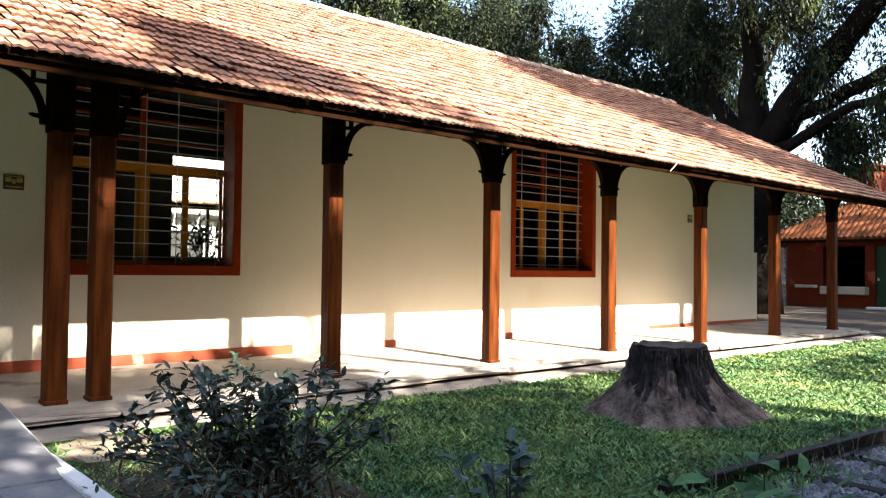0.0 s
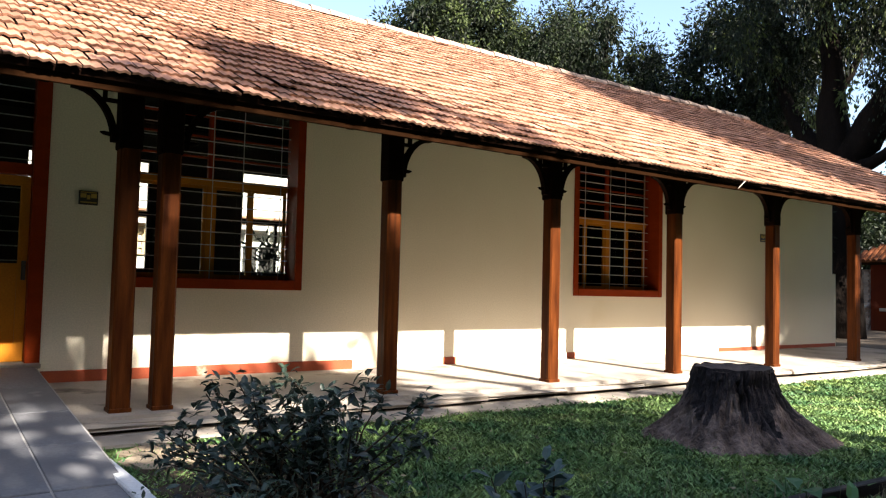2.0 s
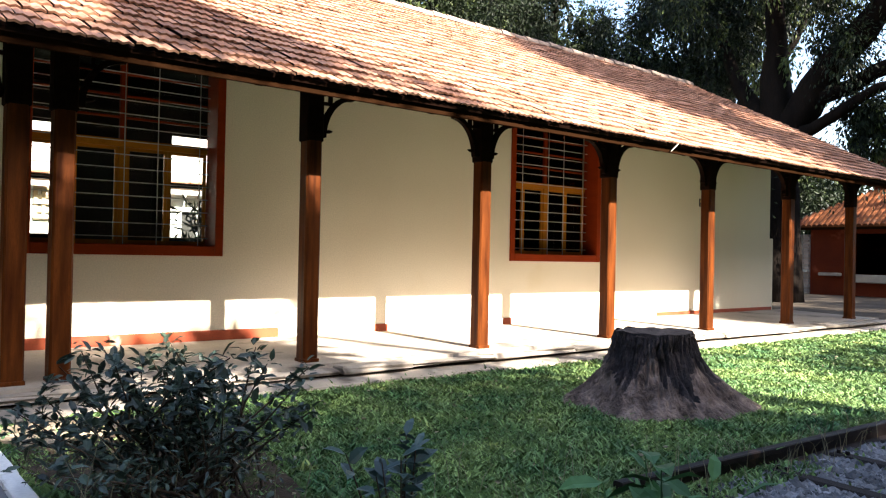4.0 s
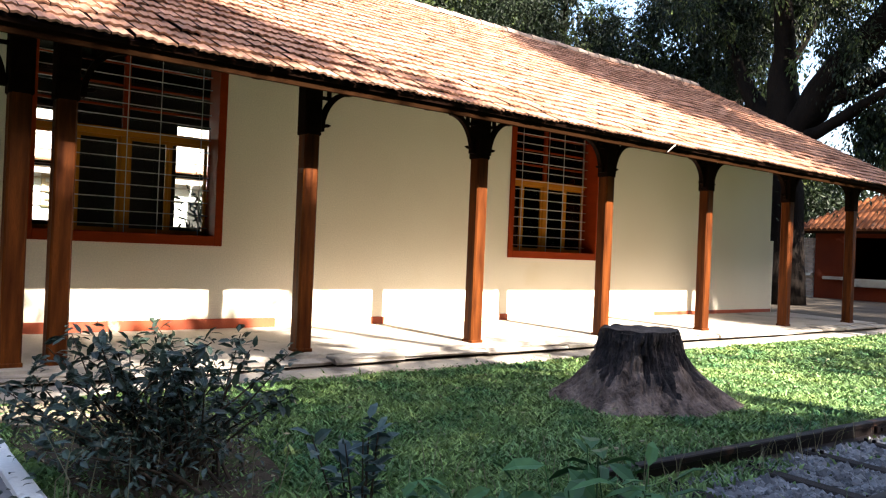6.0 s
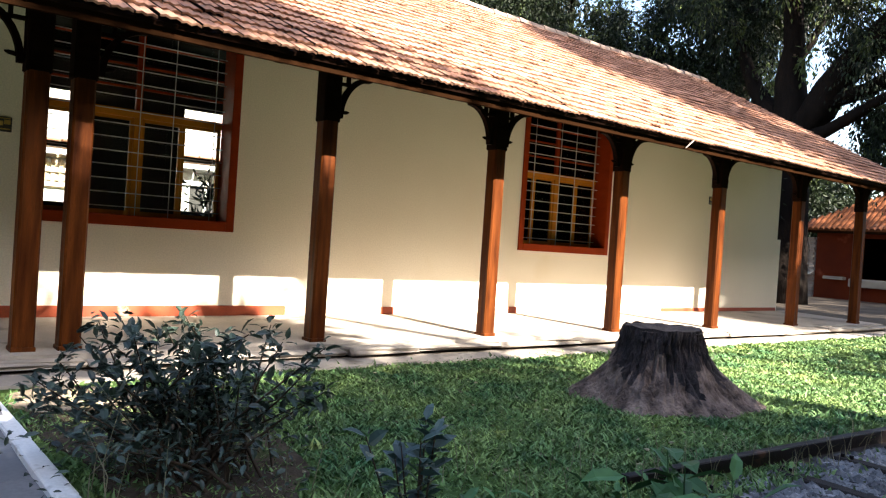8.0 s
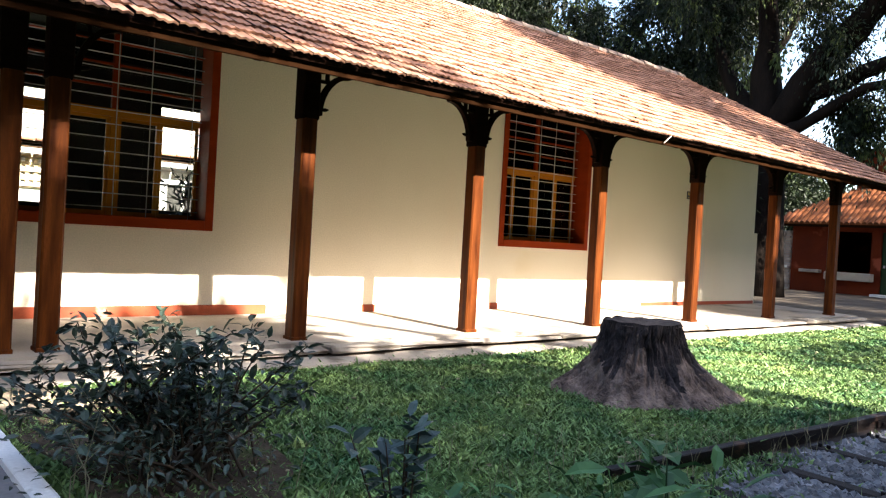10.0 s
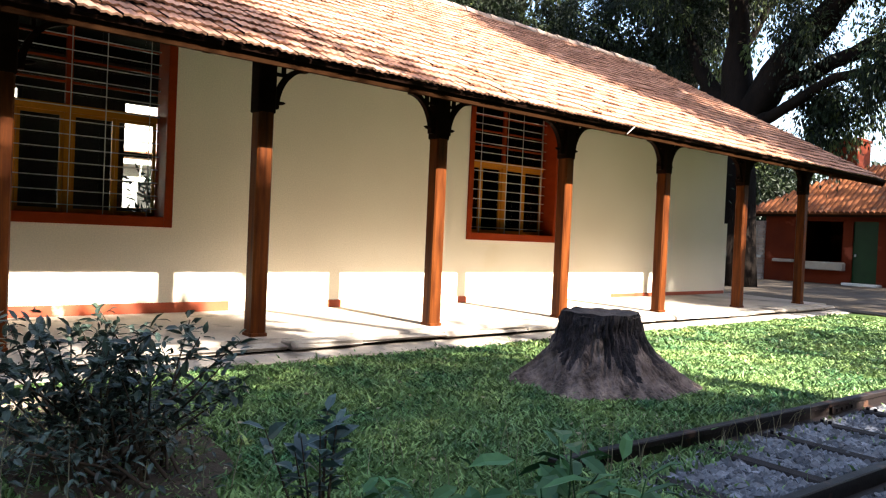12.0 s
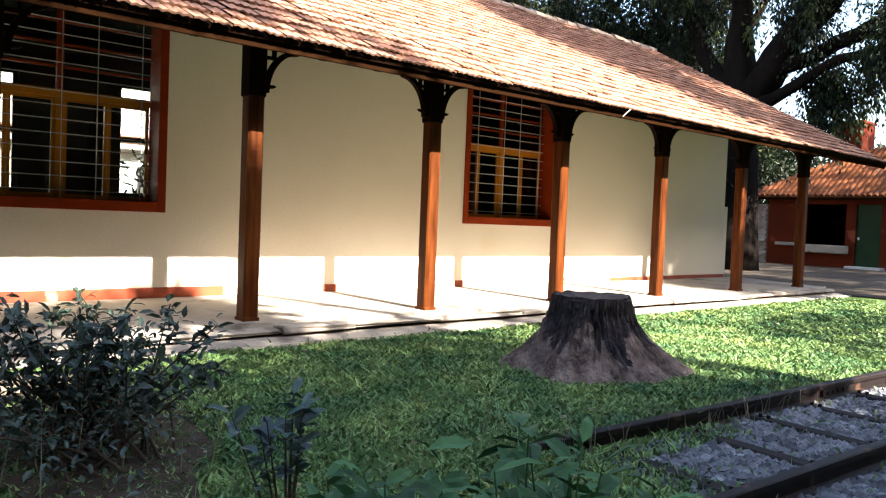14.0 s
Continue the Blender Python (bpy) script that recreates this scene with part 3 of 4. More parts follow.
def build_door():
    d = thing("door_1", (-3.6, 0.1, 0.39), "tall red-cased doorway with glazed ochre door leaves", "door", kind="structure")
    for a, b in ((-4.40, -4.26), (-3.03, -2.89)):
        part("casing", boxed(a, b, -0.025, 0.2, 0.39, HEAD, bevel=0.006), RED, d)
    part("head_board", boxed(-4.26, -3.03, -0.024, 0.2, HEAD - 0.12, HEAD, bevel=0.006), RED, d)
    part("transom", boxed(-4.26, -3.03, 0.05, 0.16, 2.33, 2.45, bevel=0.006), RED, d)
    part("threshold", boxed(-4.40, -2.89, -0.12, 0.2, 0.36, 0.41, bevel=0.01), CONCRETE, d, "worn concrete threshold")
    for a, b in ((-4.255, -3.65), (-3.64, -3.035)):
        leaf = bmesh.new()
        box(leaf, a, a + 0.09, 0.08, 0.13, 0.42, 2.32)
        box(leaf, b - 0.09, b, 0.08, 0.13, 0.42, 2.32)
        for z0, z1 in ((0.42, 0.6), (1.3, 1.42), (2.22, 2.32)):
            box(leaf, a + 0.09, b - 0.09, 0.08, 0.13, z0, z1)
        box(leaf, a + 0.09, b - 0.09, 0.1, 0.118, 0.6, 1.3)
        leafo = part("door_leaf", leaf, ORANGE, d, "ochre painted panelled door leaf")
        pane = part("pane", boxed(a + 0.09, b - 0.09, 0.10, 0.105, 1.42, 2.22), GLASS, leafo)
        pane.visible_shadow = False
    part("door_handle", boxed(-3.09, -3.05, 0.05, 0.08, 1.25, 1.45, bevel=0.006), BLACK, d, "dark iron door handle")
    pane = part("pane", boxed(-4.26, -3.03, 0.10, 0.105, 2.45, HEAD - 0.12), GLASS, d)
    pane.visible_shadow = False
    for k in range(15):
        z = 1.45 + k * 0.15
        bm = bmesh.new()
        tube(bm, [(-4.27, 0.145, z), (-3.02, 0.145, z)], [0.007] * 2, 5)
        part("grille_bar", bm, IRON, d, "thin white iron bar")


build_door()


# ---- posts, beam and brackets ----
POST_X = [-2.54, -2.19, 0.145, 2.495, 4.885, 7.36, 9.95, 12.48]
PY, HW = -1.86, 0.085


def build_post(sides=(-1, 1)):
    p = thing("veranda_post", (0, PY, 0.14), "square brown-stained timber veranda post with curved brackets", "post", "posts of the veranda")
    part("shaft", boxed(-HW, HW, PY - HW, PY + HW, 0.14, 2.95, bevel=0.018), POSTWOOD, p)
    part("foot", boxed(-HW - 0.008, HW + 0.008, PY - HW - 0.008, PY + HW + 0.008, 0.14, 0.19, bevel=0.006), POSTWOOD, p)
    # Post top in near-black wood: the eaves' shadow put into its colour.
    part("capital", boxed(-HW - 0.012, HW + 0.012, PY - HW - 0.004, PY + HW + 0.012, 2.40, 2.95, bevel=0.012), SHADEWOOD, p)
    for s in sides:
        bm = bmesh.new()
        n = 10
        out = []
        for k in range(n + 1):
            a = math.pi / 2 * k / n
            x = HW + 0.02 + 0.38 * (1 - math.cos(a))
            z = 2.46 + 0.47 * math.sin(a)
            nx, nz = math.cos(a), -math.sin(a)
            out.append([bm.verts.new((s * (x + nx * w), PY + d, z + nz * w)) for w, d in ((0.0, -0.035), (0.05, -0.035), (0.05, 0.035), (0.0, 0.035))])
        for a, b in zip(out, out[1:]):
            for k in range(4):
                bm.faces.new((a[k], a[(k + 1) % 4], b[(k + 1) % 4], b[k]))
        bm.faces.new(out[0])
        bm.faces.new(out[-1][::-1])
        bmesh.ops.recalc_face_normals(bm, faces=bm.faces)
        br = part("bracket", bm, SHADEWOOD, p, "curved dark timber bracket")
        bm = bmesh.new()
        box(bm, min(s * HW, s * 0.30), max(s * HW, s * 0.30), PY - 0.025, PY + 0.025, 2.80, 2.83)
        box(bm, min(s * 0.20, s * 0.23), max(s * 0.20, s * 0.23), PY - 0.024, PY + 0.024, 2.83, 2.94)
        part("brace", bm, SHADEWOOD, br)
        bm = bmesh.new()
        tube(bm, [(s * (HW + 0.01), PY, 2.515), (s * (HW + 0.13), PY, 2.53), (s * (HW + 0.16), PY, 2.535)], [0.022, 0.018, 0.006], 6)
        part("knob", bm, SHADEWOOD, br)
    return p


for px, sides in zip(POST_X[:3], ((-1,), (1,), (1,))):
    build_post(sides).location.x = px
post = build_post()
post.location.x = POST_X[3]
for px in POST_X[4:]:
    copy_thing(post, pose(px, PY, 0.14))


# ---- roof ----
EAVE_Y, EAVE_Z, RIDGE_Y, RIDGE_Z = -2.92, 2.77, 2.9, 5.88
TH = math.atan2(RIDGE_Z - EAVE_Z, RIDGE_Y - EAVE_Y)
RX0, RX1 = -8.0, 14.0
UP = np.array([0, math.cos(TH), math.sin(TH)])
NO = np.array([0, -math.sin(TH), math.cos(TH)])
TW, TR = 0.168, 0.25


def tile_arrays():
    """One interlocking clay tile with two flutes, along x, up the slope and out of it."""
    k = 9
    t = np.linspace(0, 1, k)
    h = 0.014 * (1 - np.cos(4 * np.pi * t)) / 2 + 0.006 * np.exp(-((t - 0.02) / 0.05) ** 2)
    low = np.stack([t * (TW - 0.008), np.full(k, -0.01), h + 0.031], 1)
    high = np.stack([t * (TW - 0.008), np.full(k, TR + 0.05), h + 0.002], 1)
    lip = low.copy()
    lip[:, 2] -= 0.02
    lip[:, 1] += 0.004
    v = np.concatenate([lip, low, high])
    f = [[r * k + i, r * k + i + 1, (r + 1) * k + i + 1, (r + 1) * k + i] for r in range(2) for i in range(k - 1)]
    return v, np.array(f)


def on_slope(x, s, n=0.0):
    return np.array([x, EAVE_Y, EAVE_Z]) + UP * s + NO * n


def build_roof():
    roof = thing("roof", (3, EAVE_Y, EAVE_Z), "long pitched roof of weathered orange clay tiles", "roof", kind="structure")
    L = math.hypot(RIDGE_Y - EAVE_Y, RIDGE_Z - EAVE_Z)
    # boarding and the rear slope
    bm = bmesh.new()
    def slab(pts, d):
        lo = [bm.verts.new(Vector(p)) for p in pts]
        hi = [bm.verts.new(Vector(p) + Vector(d)) for p in pts]
        bm.faces.new(lo[::-1])
        bm.faces.new(hi)
        for i in range(4):
            bm.faces.new((lo[i], lo[(i + 1) % 4], hi[(i + 1) % 4], hi[i]))
    slab([on_slope(RX0, 0.03, -0.045), on_slope(RX1 - 0.03, 0.03, -0.045), on_slope(RX1 - 0.03, L, -0.045), on_slope(RX0, L, -0.045)], NO * 0.035)
    part("boarding", bm, SHADEWOOD, roof, "dark underside boards")
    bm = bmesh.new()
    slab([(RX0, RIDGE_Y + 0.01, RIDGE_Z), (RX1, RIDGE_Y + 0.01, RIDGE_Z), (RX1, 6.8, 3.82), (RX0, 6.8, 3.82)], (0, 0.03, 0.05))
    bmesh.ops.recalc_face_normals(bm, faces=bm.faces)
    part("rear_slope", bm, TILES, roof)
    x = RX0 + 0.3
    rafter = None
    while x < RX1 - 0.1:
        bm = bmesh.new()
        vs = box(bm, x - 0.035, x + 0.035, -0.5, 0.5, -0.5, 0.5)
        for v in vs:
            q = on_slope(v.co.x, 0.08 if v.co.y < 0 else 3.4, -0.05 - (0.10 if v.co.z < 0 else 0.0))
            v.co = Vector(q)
        part("rafter", bm, SHADEWOOD, roof)
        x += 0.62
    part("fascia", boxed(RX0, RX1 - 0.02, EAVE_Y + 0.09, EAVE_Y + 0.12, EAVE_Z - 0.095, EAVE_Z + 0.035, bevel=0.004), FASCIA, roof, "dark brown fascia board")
    part("beam", boxed(RX0, RX1 - 0.1, PY - 0.07, PY + 0.07, 2.95, 3.13, bevel=0.01), SHADEWOOD, roof, "dark eaves beam on the posts")
    bm = bmesh.new()
    vs = box(bm, RX1 - 0.03, RX1 + 0.005, -0.5, 0.5, -0.5, 0.5)
    for v in vs:
        v.co = Vector(on_slope(v.co.x, 0.02 if v.co.y < 0 else L, 0.02 if v.co.z > 0 else -0.14))
    part("barge_board", bm, FASCIA, roof, "dark brown verge board")
    # ridge caps
    n = int((RX1 - RX0) / 0.36)
    bm = bmesh.new()
    for i in range(n):
        xa = RX0 + i * 0.36
        rr = random.Random(i)
        dz = rr.uniform(-0.012, 0.012)
        ring = []
        for xx, rad in ((xa - 0.03, 0.125), (xa + 0.36, 0.105)):
            ring.append([bm.verts.new((xx, RIDGE_Y + math.cos(a) * rad * 1.1, RIDGE_Z - 0.02 + dz + math.sin(a) * rad)) for a in np.linspace(0, math.pi, 8)])
        for k in range(7):
            bm.faces.new((ring[0][k], ring[1][k], ring[1][k + 1], ring[0][k + 1]))
        bm.faces.new(ring[0])
    cap = part("ridge_tile_run", bm, RIDGE, roof, "pale mortared half-round ridge tiles")
    cap["kind"] = "stuff"
    # tiles
    v, f = tile_arrays()
    rows, cols = int(L / TR), int((RX1 - RX0) / TW)
    gen = np.random.default_rng(9)
    me = bpy.data.meshes.new("roof_tile")
    me.from_pydata(v.tolist(), [], f.tolist())
    me.materials.append(TILE)
    me.materials.append(TILE_LIP)
    for k in range(8):
        me.polygons[k].material_index = 1
    verts, faces, count = [], [], 0
    for r in range(rows):
        for c in range(cols):
            x, s = RX0 + c * TW + (0.5 * TW if r % 2 else 0), r * TR
            if x + TW > RX1 + 0.03:
                continue
            j = gen.normal(size=4)
            lift, turn = abs(j[0]) * 0.007, j[1] * 0.018
            R = np.stack([np.array([1, 0, 0]) + UP * turn, UP - np.array([1, 0, 0]) * turn + NO * j[3] * 0.004, NO], 1)
            o = on_slope(x + j[2] * 0.004, s + gen.normal() * 0.006, lift)
            if r < 9 and -3.0 < x < 2.55:
                ob = new("roof_tile", me)
                ob.parent = roof
                m = np.eye(4)
                m[:3, :3], m[:3, 3] = R, o - np.array(ORIGIN[roof])
                ob.matrix_basis = Matrix(m.tolist())
            else:
                verts.append(v @ R.T + o)
                faces.append(f + count * len(v))
                count += 1
    field = raw("roof_tile_field", np.concatenate(verts), np.concatenate(faces), TILES, roof)
    field["kind"] = "stuff"
    field.data.materials.append(TILE_LIP)
    field.data.polygons.foreach_set("material_index", np.tile([1] * 8 + [0] * 8, count).tolist())


# ---- left path, signs ----
def path_z(y):
    """The ramp's height, from the door down to the lawn."""
    return 0.39 + max(y, -4.2) * 0.0855


def build_path():
    p = thing("ramp", (-4, -3, 0), "sloping path of large grey tiles to the door", "ramp", kind="structure")
    ys = [-0.13 - 0.95 * i for i in range(12)]
    bm = bmesh.new()
    prev = None
    for y in [-0.13, -4.2, -11.6]:
        z = path_z(y) - 0.012
        row = [bm.verts.new((x, y, zz)) for x, zz in ((-6.1, z), (-2.93, z), (-2.93, -0.2), (-6.1, -0.2))]
        if prev:
            for k in range(4):
                bm.faces.new((prev[k], prev[(k + 1) % 4], row[(k + 1) % 4], row[k]))
        prev = row
    bmesh.ops.recalc_face_normals(bm, faces=bm.faces)
    part("ramp_base", bm, MORTAR, p, "pale mortar joints")
    r = random.Random(2)
    for ya, yb in zip(ys, ys[1:]):
        x = -2.94
        for wdt in (0.42, 0.62, 0.62, 0.62, 0.62):
            bm = bmesh.new()
            vs = box(bm, x - wdt + 0.008, x - 0.008, yb + 0.008, ya - 0.008, -0.02, 0.0, bevel=0.004)
            dz = r.uniform(-0.003, 0.003)
            for v in bm.verts:
                v.co.z += path_z(v.co.y) + dz
            part("path_tile", bm, PATHTILE, p)
            x -= wdt
    k = thing("kerb", (-2.9, -5, 0), "white-painted low kerb along the grey path", "kerb", kind="structure")
    y = -3.3
    while y > -11:
        bm = boxed(-3.0, -2.9, y - 0.98, y, -0.1, 0.075, bevel=0.012)
        for v in bm.verts:
            v.co.x += rng.uniform(-0.005, 0.005)
            v.co.z += rng.uniform(-0.006, 0.006) if v.co.z > 0 else 0
        part("kerb_stone", bm, WHITE, k)
        y -= 1.0
    solo("curb_edge", boxed(-2.93, -2.90, -3.3, -0.14, -0.1, 0.03), WHITE, (-2.915, -2, 0), "pale side face of the grey ramp", "kerb", kind="structure")


build_path()


def build_sign(x, z, w, h, label):
    s = thing("wall_sign", (x, -0.005, z), label, "sign")
    part("board", boxed(x - w / 2, x + w / 2, -0.022, -0.002, z - h / 2, z + h / 2, bevel=0.004), BLACK, s, "dark board")
    for a, b, c, d in ((-0.42, -0.12, 0.0, 0.3), (0.12, 0.42, 0.0, 0.3), (-0.42, 0.42, -0.36, -0.28), (-0.42, 0.42, 0.36, 0.42), (-0.08, 0.08, -0.1, 0.2)):
        bm = boxed(x + a * w, x + b * w, -0.026, -0.0225, z + c * h, z + d * h)
        if d == 0.3:
            box(bm, x + (a + 0.1) * w, x + (b - 0.1) * w, -0.028, -0.0262, z + 0.1 * h, z + 0.22 * h)
        part("mark", bm, BRASS, s, "yellow mark")


build_sign(-2.5, 2.14, 0.19, 0.15, "small dark plaque with yellow marks on plaster")
build_sign(10.05, 2.43, 0.16, 0.16, "small dark plaque high on the plaster wall")


# ---- tree stump ----
def build_stump():
    s = thing("tree_stump", STUMP, "broad grey-brown cut tree stump with flared roots", "stump")
    bm = bmesh.new()
    n, m = 320, 72
    rows = []
    for j in range(m + 1):
        t = j / m
        z = -0.06 + t * 0.70
        low = max(0, 1 - t * 1.25)
        r0 = 0.355 + 0.10 * (1 - t) + 0.27 * max(0, 1 - t * 1.12) ** 2.6
        row = []
        for i in range(n):
            a = 2 * math.pi * i / n
            ca, sa = math.cos(a), math.sin(a)
            root = 0.36 * low ** 1.7 * (max(0, math.cos(a + 0.85)) ** 8 + 0.6 * max(0, math.cos(a - 2.3)) ** 8 + 0.7 * max(0, math.cos(a + 1.75)) ** 12 + 0.75 * max(0, math.cos(a + 2.7)) ** 12 + 0.45 * max(0, math.cos(a - 0.4)) ** 8)
            wob = 0.5 * noise.noise((ca * 2.5, sa * 2.5, z * 5))
            fold = abs(noise.noise((ca * 8 + wob, sa * 8 + wob, z * 1.1 + 5)))
            fine = abs(noise.noise((ca * 17 + wob, sa * 17, z * 4 + 2)))
            groove = -0.07 * max(0, 1 - fold * 4.5) * (0.35 + 0.65 * t) - 0.03 * max(0, 1 - fine * 4)
            groove += 0.02 * noise.noise((ca * 6, sa * 6, z * 9)) + 0.010 * noise.noise((ca * 22, sa * 22, z * 26))
            groove *= 1 - 0.9 * t ** 5
            lump = 0.05 * noise.noise((ca * 2.2, sa * 2.2, z * 4 + 3))
            r = (r0 + root + groove + lump) * (1.0 + 0.05 * math.cos(2 * a))
            rim = 0.014 * noise.noise((ca * 3, sa * 3, 9)) * t ** 4
            row.append(bm.verts.new((STUMP.x + ca * r, STUMP.y + sa * r, z + rim)))
        rows.append(row)
    for j, (a, b) in enumerate(zip(rows, rows[1:])):
        for i in range(n):
            f = bm.faces.new((a[i], a[(i + 1) % n], b[(i + 1) % n], b[i]))
            f.smooth = True
            ang = 2 * math.pi * i / n
            edge = 0.52 + 0.5 * noise.noise((math.cos(ang) * 2.6, math.sin(ang) * 2.6, 1.7)) + 0.22 * noise.noise((math.cos(ang) * 11, math.sin(ang) * 11, j * 0.08))
            f.material_index = 1 if j / m > edge else 0
    part("bark", bm, BARK, s).data.materials.append(BARKTOP)
    bm = bmesh.new()
    prev = None
    for q, z in ((1.04, 0.615), (0.95, 0.64), (0.8, 0.632), (0.5, 0.615), (0.2, 0.60), (0.02, 0.60)):
        row = []
        for i in range(48):
            a = 2 * math.pi * i / 48
            r = 0.335 * q * (1 + 0.05 * math.cos(2 * a))
            row.append(bm.verts.new((STUMP.x + math.cos(a) * r, STUMP.y + math.sin(a) * r, z + 0.018 * noise.noise((math.cos(a) * 4 * q, math.sin(a) * 4 * q, q * 3)))))
        if prev:
            for i in range(48):
                bm.faces.new((prev[i], prev[(i + 1) % 48], row[(i + 1) % 48], row[i]))
        prev = row
    bm.faces.new(prev)
    part("cut_top", bm, CUTWOOD, s, "dark hollowed cut face")


build_stump()


# ---- far red building ----
def build_far_house():
    h = thing("house", (27, 0, 0), "low red-orange outbuilding with a barrel tile roof", "house")
    def yz(y0, y1, z0, z1, x0=27.0, x1=27.3):
        part("wall", boxed(x0, x1, y0, y1, z0, z1), FARRED, h)
    yz(4.5, 5.95, -0.1, 2.75)
    yz(2.95, 4.5, -0.1, 0.85)
    yz(2.95, 4.5, 2.42, 2.75)
    yz(2.6, 2.95, -0.1, 2.75)
    yz(1.72, 2.6, 2.42, 2.75)
    yz(-7.0, 1.72, -0.1, 2.75)
    yz(5.65, 5.95, -0.1, 2.75, 27.3, 32.8)
    yz(-7.0, 5.95, -0.1, 2.75, 32.5, 32.8)
    yz(-7.0, -6.7, -0.1, 2.75, 27.3, 32.5)
    d = part("door", boxed(27.08, 27.14, 1.72, 2.6, 0.05, 2.42), GREEN, h, "dark green door")
    part("door_handle", boxed(27.02, 27.08, 2.46, 2.52, 1.1, 1.2), IRON, d, "pale door handle")
    part("counter", boxed(26.65, 27.0, 2.8, 4.5, 0.55, 0.86, bevel=0.03), CONCRETE, h, "grey mottled wash trough")
    part("counter", boxed(26.7, 27.0, 4.72, 5.5, 0.78, 0.9, bevel=0.02), CONCRETE, h, "thin grey wall shelf")
    part("door_step", boxed(26.5, 27.0, 1.5, 2.75, -0.05, 0.12, bevel=0.02), PALE, h, "pale concrete step")
    ch = part("chimney", boxed(29.0, 30.3, 3.32, 4.43, 3.6, 5.72, bevel=0.02), FARRED, h, "red plastered chimney block")
    part("chimney_cap", boxed(28.95, 30.35, 3.27, 4.48, 5.722, 5.84, bevel=0.02), FARRED, ch)
    bm = bmesh.new()
    for y in np.arange(-7.2, 6.5, 0.21):
        top = 30.0 if y < 3.6 else 30.0 - (y - 3.6) * 1.05
        if top < 26.8:
            continue
        rings = []
        for x in (26.55, top):
            z = 2.68 + (x - 26.55) * 0.60
            rings.append([bm.verts.new((x, y + math.cos(a) * 0.105, z + math.sin(a) * 0.10)) for a in np.linspace(-0.3, math.pi + 0.3, 7)])
        for k in range(6):
            bm.faces.new((rings[0][k], rings[0][k + 1], rings[1][k + 1], rings[1][k]))
        bm.faces.new(rings[0])
    ro = part("roof_tile_field", bm, FARTILE, h, "orange barrel tiles in dappled shade")
    ro["kind"] = "stuff"
    bm = bmesh.new()
    for poly in (((26.6, -7.2, 2.66), (26.6, 6.3, 2.66), (30.0, 3.6, 4.7), (30.0, -7.2, 4.7)), ((26.6, 6.3, 2.66), (33.4, 6.3, 2.66), (30.0, 3.6, 4.7)), ((33.4, 6.3, 2.66), (33.4, -7.2, 2.66), (30.0, -7.2, 4.7), (30.0, 3.6, 4.7)), ((26.6, 6.3, 2.66), (26.6, -7.2, 2.66), (33.4, -7.2, 2.66), (33.4, 6.3, 2.66))):
        bm.faces.new([bm.verts.new(p) for p in poly])
    # Near-black fascia colour paints the shade in the channels between tiles.
    part("roof", bm, FASCIA, h, "near-black plane painting the shade between the barrel tiles")
    part("eaves_board", boxed(26.52, 26.58, -7.2, 6.3, 2.56, 2.66), FASCIA, h, "dark eaves board")
    pier = thing("brick_pier", (27, 6.5, 0), "pale brick pier with a white sill beside the outbuilding", "pier")
    part("core", boxed(27.1, 27.5, 6.0, 6.75, -0.1, 2.4), MORTAR, pier, "mortar core")
    me = None
    for r in range(24):
        for c in range(3):
            y0 = 6.0 + c * 0.25 + (0.06 if r % 2 else 0.0)
            if me is None:
                bm = boxed(-0.05, 0.05, -0.115, 0.115, -0.042, 0.042, bevel=0.006)
                me = bpy.data.meshes.new("brick")
                bm.to_mesh(me)
                bm.free()
                me.materials.append(BRICK)
            ob = new("brick", me)
            ob.parent = pier
            ob.location = Vector((27.08, y0 + 0.12, 0.05 + r * 0.1)) - ORIGIN[pier]
    part("sill", boxed(26.8, 27.1, 6.0, 7.4, 0.9, 1.0, bevel=0.01), PALE, pier, "white stone sill")


build_far_house()


# ---- house behind, seen through the windows ----
def build_back_house():
    h = thing("white_house", (1, 14, 0), "sunlit white house behind the building", "house")
    bm = bmesh.new()
    wall_boxes(bm, -14, 16, 14.0, 14.3, 0, 5.0, [(-2.6, -1.6, 1.0, 2.4), (4.6, 5.6, 1.0, 2.4)])
    part("wall", bm, PALE, h)
    bm = bmesh.new()
    for q, z in ((13.6, 5.0), (13.75, 5.12), (13.9, 5.25)):
        box(bm, -14, 16, q, 14.3, z, z + 0.12)
    part("cornice", bm, PALE, h)
    bm = bmesh.new()
    for i in range(40):
        x = -14 + i * 0.75
        for q in range(8):
            y, z = 13.3 + q * 0.42, 3.05 + q * 0.21
            box(bm, x, x + 0.71, y, y + 0.44, z, z + 0.06)
    ro = part("porch_roof", bm, TILES, h, "sunlit clay tile porch roof")
    ro["kind"] = "stuff"
    bm = bmesh.new()
    for x0 in (-1.3, 0.6, 6.4):
        for i in range(7):
            box(bm, x0 + i * 0.2, x0 + i * 0.2 + 0.1, 13.94, 13.998, 2.0, 2.9)
        for k in range(5):
            box(bm, x0, x0 + 1.3, 13.93, 13.995, 2.0 + k * 0.2, 2.08 + k * 0.2)
    part("lattice_vent", bm, LATTICE, h, "tan lattice block vents")
    for x in (-2.6, 4.6):
        w = part("window", boxed(x, x + 1.0, 14.1, 14.14, 1.0, 2.4), BLACK, h, "dark window")
        part("window_frame", boxed(x + 0.46, x + 0.54, 14.04, 14.1, 1.0, 2.4), PALE, w)


build_back_house()


